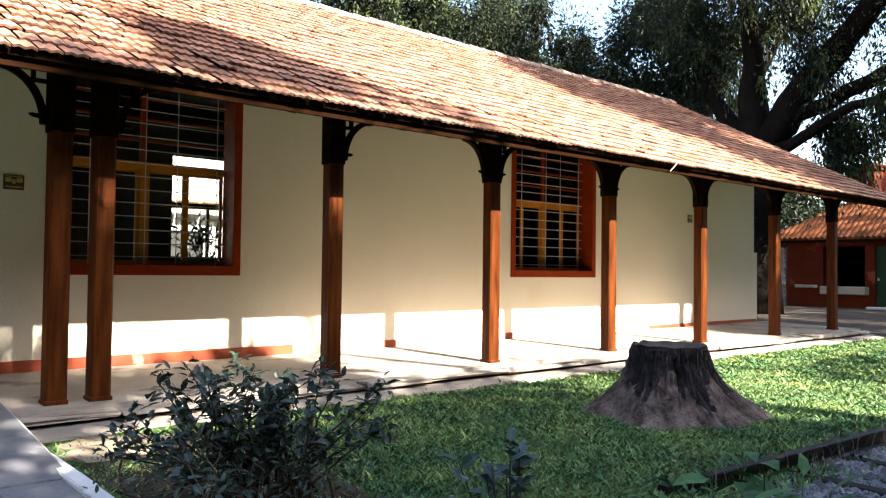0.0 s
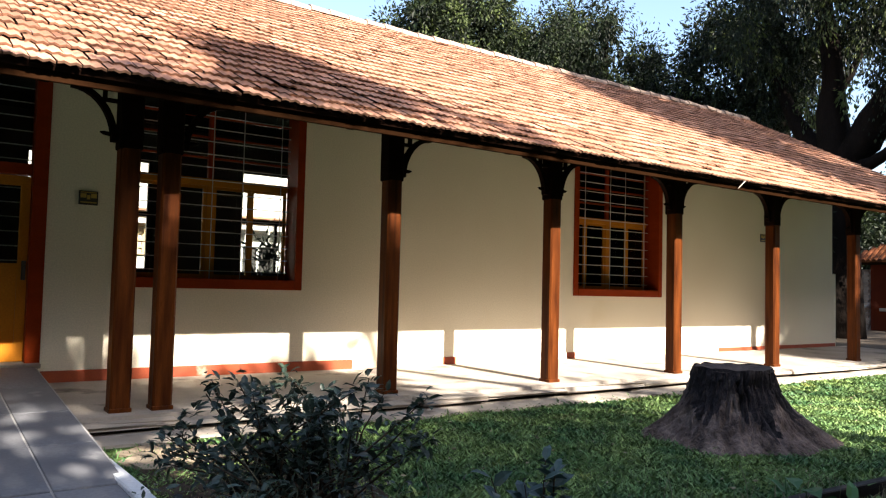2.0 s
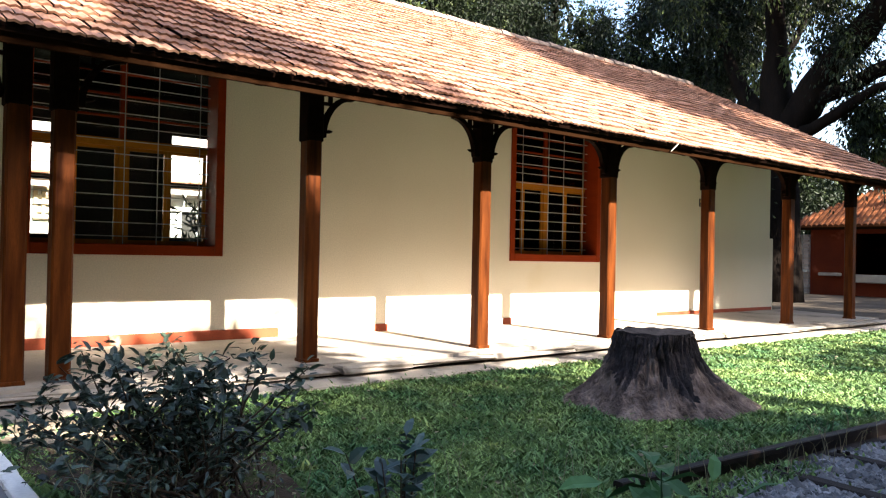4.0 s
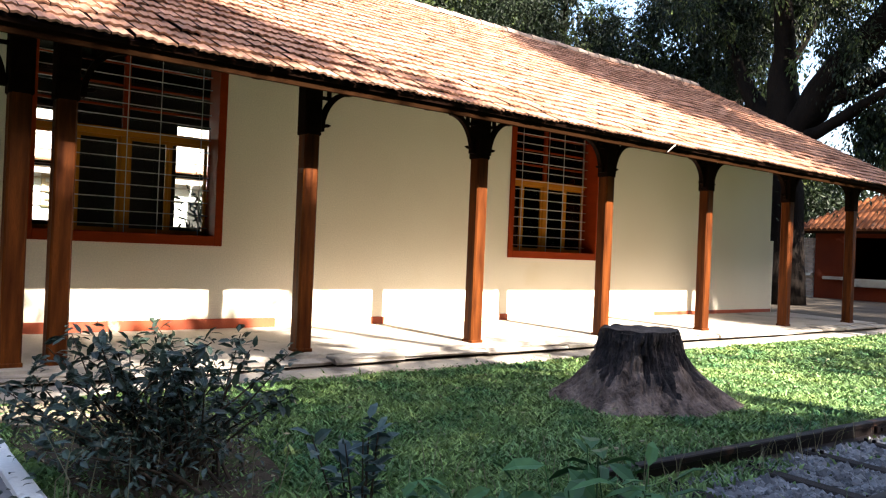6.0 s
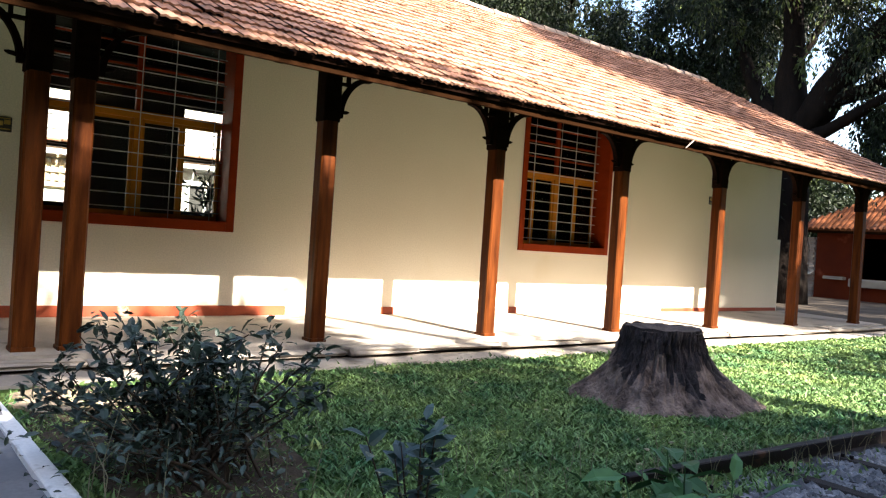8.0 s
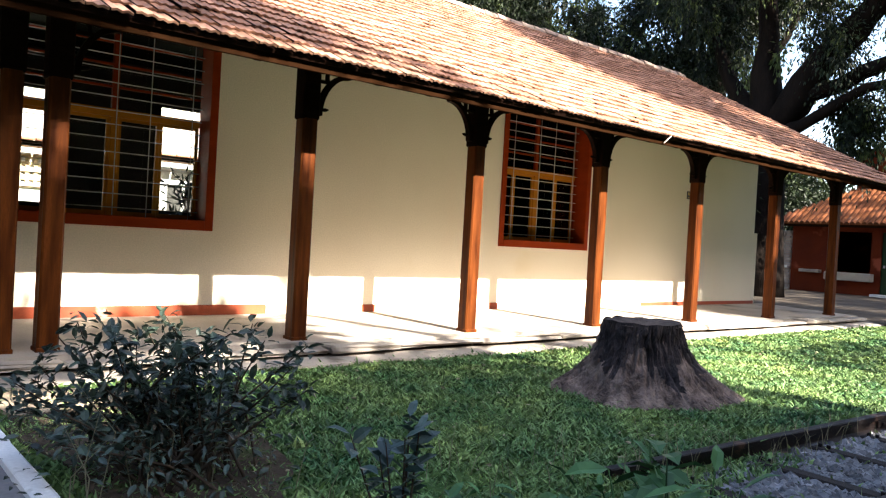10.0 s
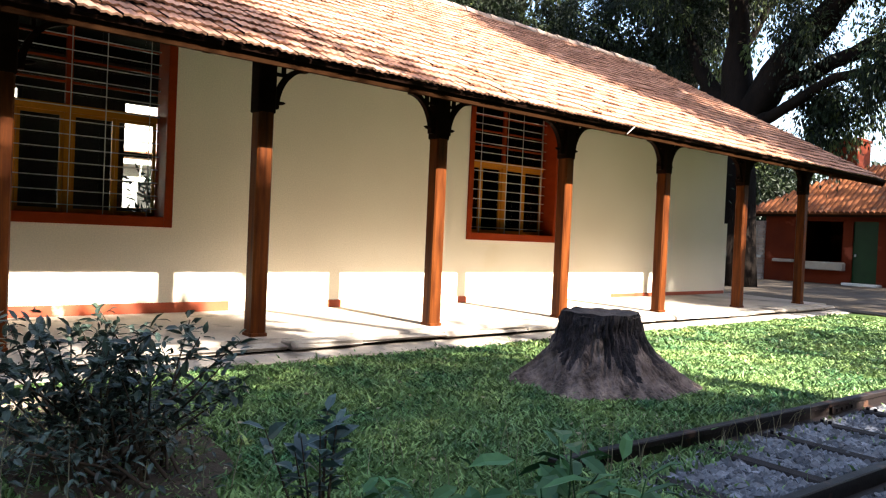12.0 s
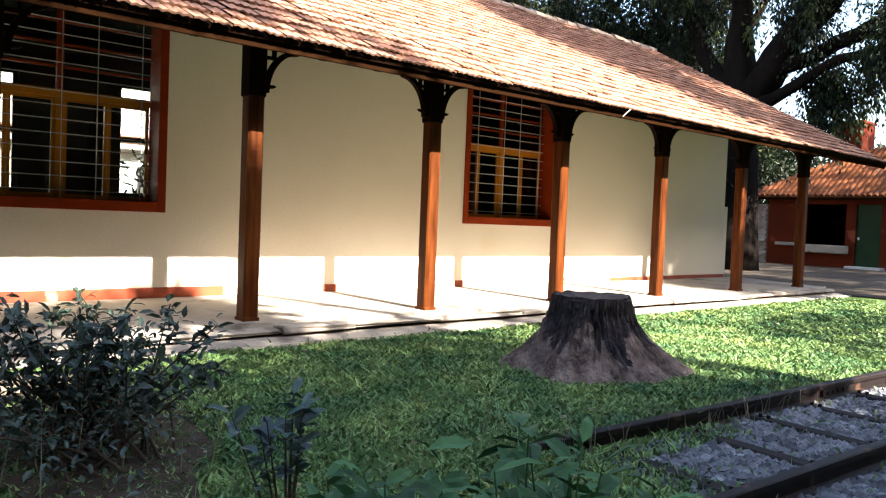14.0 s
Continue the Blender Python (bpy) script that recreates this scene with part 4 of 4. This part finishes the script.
def build_back_window(name, x0, x1):
    w = thing(name, (x0, 5.7, 1.42), "dark-framed rear window to the bright yard", "window", kind="structure")
    for a, b, s, t in ((x0, x0 + 0.07, 1.42, 3.5), (x1 - 0.07, x1, 1.42, 3.5), (x0 + 0.07, x1 - 0.07, 1.42, 1.5), (x0 + 0.07, x1 - 0.07, 2.44, 2.53), (x0 + 0.07, x1 - 0.07, 3.42, 3.5), (x0 + (x1 - x0) * 0.42, x0 + (x1 - x0) * 0.42 + 0.06, 1.5, 2.44)):
        part("window_frame", boxed(a, b, 5.66, 5.72, s, t), BLACK, w)


build_back_window("window_3", -2.45, -0.36)
build_back_window("window_4", 1.28, 3.1)


def build_pot_plant():
    p = thing("pot_plant", (1.85, 5.42, 1.0), "dark leafy pot plant on a stand by the rear window", "plant")
    bm = bmesh.new()
    tube(bm, [(1.85, 5.42, 1.15), (1.85, 5.42, 1.2), (1.85, 5.42, 1.42), (1.85, 5.42, 1.44)], [0.08, 0.09, 0.13, 0.135], 12)
    part("pot", bm, BLACK, p)
    part("stand", boxed(1.68, 2.02, 5.28, 5.56, 0.38, 1.15, bevel=0.01), SHADEWOOD, p)
    gen = np.random.default_rng(21)
    n = 150
    c = np.array([1.85, 5.42, 1.45]) + gen.normal(size=(n, 3)) * np.array([0.20, 0.1, 0.24]) + np.array([0, 0, 0.3])
    d = gen.normal(size=(n, 3)) + np.array([0, 0, 0.4])
    v, f = leaf_arrays(c, d, gen.uniform(0.16, 0.36, n), gen.uniform(0.03, 0.06, n), gen)
    raw("leaves", v, f, SHRUB, p)
    bm = bmesh.new()
    for k in range(5):
        tube(bm, [(1.85, 5.42, 1.43), (1.85 + rng.uniform(-0.15, 0.15), 5.42 + rng.uniform(-0.1, 0.1), 1.95)], [0.008, 0.004], 4)
    part("stem", bm, TWIG, p)


build_pot_plant()


# ---- shrub and weeds ----
def build_shrub():
    gen = np.random.default_rng(31)
    s = thing("shrub", (-2.35, -5.0, 0), "loose dark-leaved shrub with bare twigs at the lawn edge", "shrub")
    cs, ds = [], []
    for k in range(52):
        bx, by = gen.normal(-2.35, 0.16), gen.normal(-5.0, 0.22)
        tx, ty = gen.uniform(-3.08, -1.84), gen.uniform(-5.75, -4.45)
        top = gen.uniform(0.38, 0.80) - 0.10 * abs(tx + 2.35)
        pts = []
        for q in (0, 0.35, 0.7, 1.0):
            pts.append((bx + (tx - bx) * q ** 1.2 + gen.normal(0, 0.015), by + (ty - by) * q ** 1.2 + gen.normal(0, 0.015), top * q))
        bm = bmesh.new()
        tube(bm, pts, [0.011, 0.008, 0.005, 0.0025], 5, cap=False)
        part("stem", bm, TWIG, s)
        a = np.array(pts)
        for q in np.linspace(0.42, 1.0, 10):
            i = min(int(q * 3), 2)
            p = a[i] + (a[i + 1] - a[i]) * (q * 3 - i)
            for _ in range(3 if q < 0.9 else 8):
                cs.append(p + gen.normal(size=3) * 0.022)
                d = gen.normal(size=3)
                d[2] = d[2] * 0.6 + 0.25
                ds.append(d)
    n = len(cs)
    L = gen.uniform(0.045, 0.095, n)
    low = 620
    cs += list(np.stack([gen.normal(-2.4, 0.32, low), gen.normal(-5.15, 0.42, low), gen.uniform(0.04, 0.42, low)], 1))
    ds += list(gen.normal(size=(low, 3)) * np.array([1, 1, 0.5]))
    L = np.concatenate([L, gen.uniform(0.03, 0.07, low)])
    n += low
    v, f = oval_arrays(np.array(cs), np.array(ds), L, L * gen.uniform(0.36, 0.5, n), gen)
    raw("leaves", v, f, SHRUB, s)["kind"] = "stuff"
    for k in range(14):
        bm = bmesh.new()
        x, y = gen.uniform(-3.0, -1.9), gen.uniform(-6.1, -5.0)
        h = gen.uniform(0.25, 0.6)
        tube(bm, [(x, y, 0), (x + gen.normal(0, 0.03), y + gen.normal(0, 0.03), h * 0.6), (x + gen.normal(0, 0.08), y + gen.normal(0, 0.06), h)], [0.003, 0.0022, 0.001], 4, cap=False)
        part("dry_stem", bm, DRYGRASS, s, "dry straw-coloured stems")


build_shrub()


def build_bed():
    bm = bmesh.new()
    ring = []
    for i in range(40):
        a = 2 * math.pi * i / 40
        q = 1 + 0.12 * math.sin(3 * a + 1) + 0.06 * math.sin(7 * a)
        ring.append(bm.verts.new((-2.22 + math.cos(a) * 0.62 * q, -4.35 + math.sin(a) * 1.55 * q, 0.016)))
    bm.faces.new(ring)
    r = bmesh.ops.extrude_face_region(bm, geom=bm.faces[:])
    bmesh.ops.translate(bm, vec=(0, 0, -0.06), verts=[v for v in r["geom"] if isinstance(v, bmesh.types.BMVert)])
    bmesh.ops.recalc_face_normals(bm, faces=bm.faces)
    # Bed kept dark: the shrub's shade is put into the earth colour.
    solo("ground_bed", bm, EARTH, (-2.2, -4.4, 0), "bare brown earth, darkened by painted shade under the shrub", "soil", kind="structure")


build_bed()


def build_sand():
    bm = bmesh.new()
    ring = []
    for i in range(36):
        a = 2 * math.pi * i / 36
        q = 1 + 0.16 * math.sin(3 * a + 2) + 0.1 * math.sin(8 * a)
        ring.append(bm.verts.new((-2.38 + math.cos(a) * 0.46 * q, -3.12 + math.sin(a) * 0.38 * q, 0.02)))
    bm.faces.new(ring)
    r = bmesh.ops.extrude_face_region(bm, geom=bm.faces[:])
    bmesh.ops.translate(bm, vec=(0, 0, -0.06), verts=[v for v in r["geom"] if isinstance(v, bmesh.types.BMVert)])
    bmesh.ops.recalc_face_normals(bm, faces=bm.faces)
    solo("ground_bed", bm, SAND, (-2.4, -3.1, 0), "pale sandy bare earth between path and apron", "soil", kind="structure")


build_sand()


def build_weed(x, y, h, n, size, label, seed, material=None, low=0.25, spread=0.10):
    gen = np.random.default_rng(seed)
    w = thing("weed", (x, y, 0), label, "plant", "broad-leaved weeds")
    cs, ds = [], []
    for k in range(max(2, n // 9)):
        tx, ty = x + gen.normal(0, spread), y + gen.normal(0, spread)
        hh = h * gen.uniform(0.75, 1.0)
        bm = bmesh.new()
        tube(bm, [(x + gen.normal(0, 0.02), y + gen.normal(0, 0.02), -0.02), ((x + tx) / 2, (y + ty) / 2, hh * 0.55), (tx, ty, hh)], [0.006, 0.005, 0.002], 5, cap=False)
        part("stem", bm, TWIG if material is BLUEWEED else WEED, w)
        for q in np.linspace(low, 1.0, 9):
            cs.append((x + (tx - x) * q, y + (ty - y) * q, hh * q))
            a = gen.uniform(0, 6.28)
            ds.append((math.cos(a), math.sin(a), gen.uniform(0.0, 0.9)))
    m = len(cs)
    L = gen.uniform(0.65, 1.25, m) * size
    v, f = oval_arrays(np.array(cs), np.array(ds), L, L * gen.uniform(0.38, 0.5, m), gen)
    for k in range(m):
        raw("leaf", v[k * 8:k * 8 + 8], f[:8], material or WEED, w)


build_weed(-2.19, -6.77, 0.67, 72, 0.09, "single upright weed with bluish pointed leaves", 41, BLUEWEED, 0.62, 0.08)
WEEDS = [(-2.36, -7.86, 0.70), (-2.2, -7.8, 0.64), (-2.1, -7.74, 0.74), (-1.94, -7.73, 0.70), (-2.05, -7.9, 0.62), (-1.85, -7.85, 0.60), (-2.3, -7.6, 0.56), (-2.16, -7.07, 0.46),
         (-2.45, -7.7, 0.58), (-2.05, -7.5, 0.52), (-2.28, -7.3, 0.48), (-1.75, -7.6, 0.55), (-2.2, -7.55, 0.6), (-2.3, -7.5, 0.62), (-2.4, -7.45, 0.56)]
for i, (wx, wy, wh) in enumerate(WEEDS):
    build_weed(wx, wy, wh, 45, 0.11, "broad-leaved green weed beside the end of the rail", 50 + i, None, 0.5, 0.10)
for i, (wx, wy, wh) in enumerate(((-0.45, -6.55, 0.14), (-0.2, -6.42, 0.12), (-0.7, -6.5, 0.13))):
    build_weed(wx, wy, wh, 18, 0.07, "low green weed at the end of the rail", 70 + i, None, 0.2, 0.07)


def build_tall_grass():
    gen = np.random.default_rng(61)
    bm = bmesh.new()
    for k in range(120):
        x, y = gen.uniform(-2.4, 2.4), 0
        y = rail_y(x) + gen.uniform(-0.25, 0.12) if x > -0.4 else gen.uniform(-6.9, -5.6)
        h = gen.uniform(0.10, 0.32) * (0.6 if x > 0 else 1)
        a = gen.uniform(0, 6.28)
        l = gen.uniform(0.02, 0.12)
        tube(bm, [(x, y, -0.03), (x + math.cos(a) * l * 0.4, y + math.sin(a) * l * 0.4, h * 0.6), (x + math.cos(a) * l, y + math.sin(a) * l, h)], [0.0025, 0.002, 0.0008], 3, cap=False)
    solo("tall_grass", bm, DRYGRASS, (0, -6.3, 0), "thin pale grass stalks by the rail", "grass", kind="stuff")


build_tall_grass()


# ---- trees ----
def build_tree(at, label, limbs, blobs, leaves, size, seed, spread=0.5, droop=0.5, lit_tufts=0.0, name="tree", core=True, gaps=0.0):
    t = thing(name, at, label, "tree", "trees round the building")
    for i, (pts, radii) in enumerate(limbs):
        bm = bmesh.new()
        r = random.Random(seed * 31 + i)
        fine, rad = [], []
        for k in range(len(pts) - 1):
            a, b = Vector(pts[k]), Vector(pts[k + 1])
            for q in (0, 0.34, 0.67):
                p = a.lerp(b, q)
                j = 0.13 * (radii[k] + 0.3) if (k or q) else 0
                fine.append(p + Vector((r.uniform(-j, j), r.uniform(-j, j), r.uniform(-j, j))))
                rad.append((radii[k] + (radii[k + 1] - radii[k]) * q) * r.uniform(0.92, 1.1))
        fine.append(Vector(pts[-1]))
        rad.append(radii[-1])
        tube(bm, fine, rad, 9)
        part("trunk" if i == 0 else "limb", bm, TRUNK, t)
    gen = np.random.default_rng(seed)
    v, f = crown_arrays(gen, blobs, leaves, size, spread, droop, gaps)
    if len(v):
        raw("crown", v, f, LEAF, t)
    gen2 = np.random.default_rng(seed + 500)
    if core:
        k = [(b[0], b[1] + 0.3, b[2], b[3] * 0.8, b[4] * 0.8, b[5] * 0.8, max(3, int(b[6] * 0.35))) for b in blobs]
        v, f = crown_arrays(gen2, k, 90, 0.32, spread * 0.9, droop, gaps and gaps + 0.08)
        raw("inner_crown", v, f, LEAF, t)
    # Tufts on the sunward side (-y) carry the painted highlights.
    if lit_tufts:
        k = [(b[0], b[1] - 0.3, b[2], b[3], b[4], b[5], max(3, int(b[6] * lit_tufts))) for b in blobs]
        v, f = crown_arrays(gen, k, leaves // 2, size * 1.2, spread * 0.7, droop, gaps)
        c = raw("moss_tuft", v, f, LEAFLIT, t)
        tagged(c, "lighter yellow-green hanging tufts, sunlit highlights put in their colour")
    return t


# the great tree beyond the end of the veranda
build_tree((20, 3.7, 0), "huge old dark-trunked tree with shaggy hanging foliage",
           [([(20, 3.7, -0.1), (20, 3.7, 2.5), (20, 3.6, 5.2), (20.1, 3.8, 8.2), (20.3, 4.3, 12)], [0.85, 0.62, 0.62, 0.34, 0.2]),
            ([(20, 3.5, 4.9), (20, 2.9, 6.2), (20.1, 1.7, 7.6), (20, 0.3, 9.0), (20, -2, 11.5)], [0.52, 0.5, 0.46, 0.36, 0.2]),
            ([(20, 3.0, 6.1), (20, 1.4, 6.6), (20, -0.3, 7.3), (20.2, -3.0, 7.7)], [0.3, 0.24, 0.18, 0.1]),
            ([(20, 3.3, 5.2), (19.6, 2.0, 5.5), (19.6, 0.5, 6.3), (19.6, -1.5, 6.6)], [0.24, 0.18, 0.14, 0.07]),
            ([(20, 3.8, 5.6), (20.3, 5.2, 7.0), (20.6, 6.3, 9.5)], [0.36, 0.26, 0.14])],
           # The blobs at z 14 and 14.5 are unseen, added to shade the yard.
           [(20, 4.5, 10.5, 3, 3.2, 2.2, 110), (20, 0.5, 10.6, 2.5, 3, 1.5, 50), (19.9, 1.9, 8.0, 0.5, 1.0, 0.5, 16), (19.9, 0.2, 9.2, 0.5, 1.0, 0.5, 14), (19.8, 3.9, 7.4, 0.5, 0.5, 1.0, 16), (20, -2.2, 8.2, 1.5, 1.8, 0.7, 24), (19.6, -0.8, 6.6, 0.9, 1.8, 0.5, 40), (20, 0.2, 7.6, 0.8, 1.6, 0.6, 30), (20.5, 0.7, 6.0, 0.8, 1.0, 0.4, 26), (20.6, 1.4, 5.2, 0.8, 0.9, 0.7, 24), (18, -3, 14, 5, 5, 1.2, 230), (22, 5, 14.5, 5, 5, 1.2, 260),
            (19.5, 1.6, 4.9, 0.7, 0.9, 0.6, 20), (20.6, 5.6, 7.3, 1.2, 1.2, 1.6, 24)], 190, 0.14, 71, 0.25, 1.1, 0.25, core=False, gaps=0.42)
build_tree((23, 7.4, 0), "dark tall tree with dense drooping foliage",
           [([(23, 7.4, -0.1), (23, 7.3, 5), (23, 7.4, 10), (23, 7.8, 14)], [0.55, 0.42, 0.34, 0.15]),
            ([(23, 7.3, 5.5), (22, 8.8, 7.5), (21.5, 10, 10)], [0.22, 0.16, 0.08]),
            ([(23, 7.3, 6.5), (23.5, 5.5, 8.5), (24, 4.2, 11)], [0.22, 0.16, 0.08])],
           [(22.5, 8.5, 9.8, 2.6, 2.8, 2.8, 210), (22.5, 9.6, 6.6, 2.2, 2.2, 1.6, 120), (23.5, 6.0, 12, 2.4, 2.4, 2, 64)], 170, 0.16, 72, 0.26, 0.9, 0.22, gaps=0.47)
build_tree((21, 14.5, 0), "broad dark evergreen tree behind the roof",
           [([(21, 14.5, -0.1), (21, 14.5, 5), (21.2, 14.6, 9), (21, 14.4, 13)], [0.5, 0.4, 0.3, 0.12]),
            ([(21, 14.5, 5.5), (19, 14, 7.5), (17.5, 13.6, 9)], [0.2, 0.15, 0.06]),
            ([(21, 14.5, 6.5), (22.5, 13.5, 8.5), (23.5, 13, 11)], [0.2, 0.15, 0.06])],
           [(20.5, 14.5, 10.5, 3.6, 2.6, 3.4, 260), (18.0, 14.0, 9.4, 2.4, 2, 3.0, 190), (23, 13.5, 9.0, 2.4, 2, 2.6, 95)], 170, 0.16, 73, 0.27, 0.7, 0.2, gaps=0.37)
build_tree((15.5, 18, 0), "broad green tree with a rounded uneven crown",
           [([(15.5, 18, -0.1), (15.5, 18, 5), (15.4, 18.1, 9), (15.6, 18, 12)], [0.45, 0.36, 0.26, 0.1]),
            ([(15.5, 18, 6), (13.8, 17.6, 8), (12.6, 17.4, 9.5)], [0.18, 0.12, 0.05]),
            ([(15.5, 18, 6.5), (17, 17.4, 9), (18, 17, 11)], [0.18, 0.12, 0.05])],
           [(15.6, 18, 11.2, 3.4, 2.8, 3.4, 300), (13.2, 17.6, 9.0, 1.8, 2, 1.8, 83), (17.8, 17.0, 9.6, 2.6, 2, 3.4, 200), (13.0, 17.6, 11.5, 1.6, 2, 1.6, 60)], 170, 0.16, 74, 0.27, 0.4, 0.35, gaps=0.37)
build_tree((33, 12, 0), "dark tree behind the red outbuilding",
           [([(33, 12, -0.1), (33, 12, 4), (33.2, 12, 7)], [0.4, 0.3, 0.12])],
           [(33, 12, 5, 3.4, 3, 2.4, 90), (33, 9.5, 4, 3, 3, 1.8, 60)], 120, 0.25, 75, 0.36, 0.6, 0.2)
build_tree((17.6, 5.6, 0), "small hanging cypress tuft tree behind the wall end",
           [([(17.6, 5.6, -0.1), (17.5, 5.5, 2), (17.4, 5.4, 4.2)], [0.28, 0.22, 0.1]),
            ([(17.5, 5.5, 2.0), (17.6, 4.6, 2.9), (17.7, 3.7, 3.1)], [0.1, 0.07, 0.03])],
           [(17.6, 4.1, 3.1, 0.5, 0.8, 0.5, 38), (17.6, 5.5, 3.6, 0.8, 0.9, 1.0, 49), (17.4, 5.9, 1.8, 0.5, 0.5, 1.0, 26)], 170, 0.15, 76, 0.2, 1.2, 0.4)

# the trees behind the camera that shade the lawn: their crowns stand between the sun and the place
build_tree((-2, -16, 0), "large shade tree standing behind the lawn",
           [([(-2, -16, -0.1), (-2, -16, 4), (-1.5, -16, 9)], [0.5, 0.4, 0.15])],
           [(-2.6, -16, 5.6, 4.6, 1.6, 2.6, 190), (1.4, -16, 6.3, 2.4, 1.6, 1.8, 210), (2.0, -16, 7.9, 0.9, 1.2, 0.5, 40), (-5.6, -16, 9.6, 3.2, 1.6, 2.0, 90), (-1.2, -16, 7.15, 3.4, 1.5, 0.6, 110),
            (-1.9, -16, 10.8, 1.6, 1.2, 0.9, 22), (1.2, -16, 10.6, 0.5, 0.8, 0.8, 8), (-4.6, -16, 11.2, 1.6, 1.2, 0.6, 14)], 46, 0.34, 81, 0.34, 0.2, core=False)
build_tree((15, -16, 0), "large shade tree standing beyond the track",
           [([(15, -16, -0.1), (15, -16, 6), (15, -16, 14)], [0.6, 0.5, 0.2])],
           [(14.6, -16, 15.6, 4.6, 1.6, 3.6, 210), (15.5, -16, 12, 3.6, 1.5, 1.8, 100), (10.8, -16, 17.0, 2.0, 1.2, 1.5, 50), (20, -16, 13, 3.5, 1.6, 3.5, 24), (10.2, -16, 17.8, 1.3, 0.8, 1.6, 50), (9.2, -16, 7.9, 2.4, 1.4, 0.1, 4), (7.2, -16, 6.9, 1.6, 1.4, 0.1, 3), (20, -16, 7.5, 6, 1.5, 2.0, 20), (25, -16, 11.5, 5, 1.5, 2.6, 28), (30, -16, 16, 6, 1.5, 4, 110)], 46, 0.36, 82, 0.36, 0.2, core=False)


# Added out of view: each spray is placed to shape a leaf shadow.
build_tree((4, -16.6, 0), "unseen slender tree, thin leafy sprays added to shape shadows",
           [([(4, -16.6, -0.1), (4.2, -16.6, 8), (2.6, -16.6, 12.6), (0.4, -16.6, 13.6)], [0.2, 0.15, 0.07, 0.02])],
           [(0.55, -16, 13.25, 0.75, 0.3, 0.36, 80), (0.35, -16, 13.95, 0.55, 0.25, 0.25, 40), (1.3, -16, 13.35, 0.4, 0.2, 0.14, 8), (-0.3, -16, 12.75, 0.6, 0.2, 0.2, 8), (-1.5, -16, 12.4, 0.7, 0.3, 0.15, 5),
            (2.05, -16, 13.0, 0.22, 0.2, 0.08, 3), (2.7, -16, 12.6, 0.3, 0.2, 0.08, 4), (1.62, -16.6, 11.4, 0.26, 0.4, 0.9, 28), (-1.0, -16.6, 11.5, 0.55, 0.4, 0.85, 24), (0.2, -16.6, 11.25, 1.5, 0.4, 0.38, 46), (3.0, -16.6, 8.6, 0.6, 0.4, 0.5, 40),
            (9.2, -16.6, 8.6, 2.4, 0.5, 0.12, 16), (7.0, -16.6, 7.4, 1.8, 0.5, 0.1, 10), (10.2, -16.6, 17.6, 1.6, 0.6, 1.2, 24), (22.5, -16.6, 11.6, 6, 0.5, 3.0, 70), (12.9, -16.6, 11.2, 1.9, 0.4, 0.75, 110), (3.6, -16.6, 10.05, 2.6, 0.3, 0.08, 24), (1.5, -16.6, 9.55, 2.4, 0.3, 0.1, 5)], 46, 0.2, 83, 0.15, 0.2, core=False)


def build_litter():
    gen = np.random.default_rng(95)
    n = 420
    x, y = gen.uniform(-2.8, 7, n), gen.uniform(-6.1, -2.6, n)
    c = np.stack([x, y, gen.uniform(0.02, 0.05, n)], 1)
    d = gen.normal(size=(n, 3)) * np.array([1, 1, 0.25])
    L = gen.uniform(0.02, 0.05, n)
    v, f = leaf_arrays(c, d, L, L * 0.5, gen)
    o = raw("fallen_leaves", v, f, DRYGRASS)
    tagged(o, "pale dry fallen leaves scattered on the lawn", "leaves", kind="stuff")


build_litter()


def build_spout():
    bm = bmesh.new()
    tube(bm, [(4.98, -2.93, 2.80), (4.86, -2.955, 2.735), (4.74, -2.97, 2.66)], [0.008, 0.008, 0.007], 6)
    solo("drain_spout", bm, CONCRETE, (4.8, -2.9, 2.7), "thin pale pipe stub below the eaves", "pipe")


build_spout()


def build_distance():
    gen = np.random.default_rng(91)
    blobs = []
    for a in np.arange(-180, 180, 4.0):
        # Out of view the belt is nearer and taller, added to block low sky.
        d = gen.uniform(70, 95) if -25 < a < 105 else gen.uniform(32, 45)
        blobs.append((-4 + d * math.sin(radians(a)), -9 + d * math.cos(radians(a)), 3.0 if -25 < a < 105 else 6.0, 4, 4, gen.uniform(3, 5.5) if -25 < a < 105 else gen.uniform(14, 17), 30 if -25 < a < 105 else 130))
    v, f = crown_arrays(gen, blobs, 40, 0.9, 1.0, 0.2)
    o = raw("distant_woods", v, f, LEAF)
    tagged(o, "hazy dark belt of distant trees, unseen side added to block sky", "woods", kind="stuff")


build_distance()

build_roof()
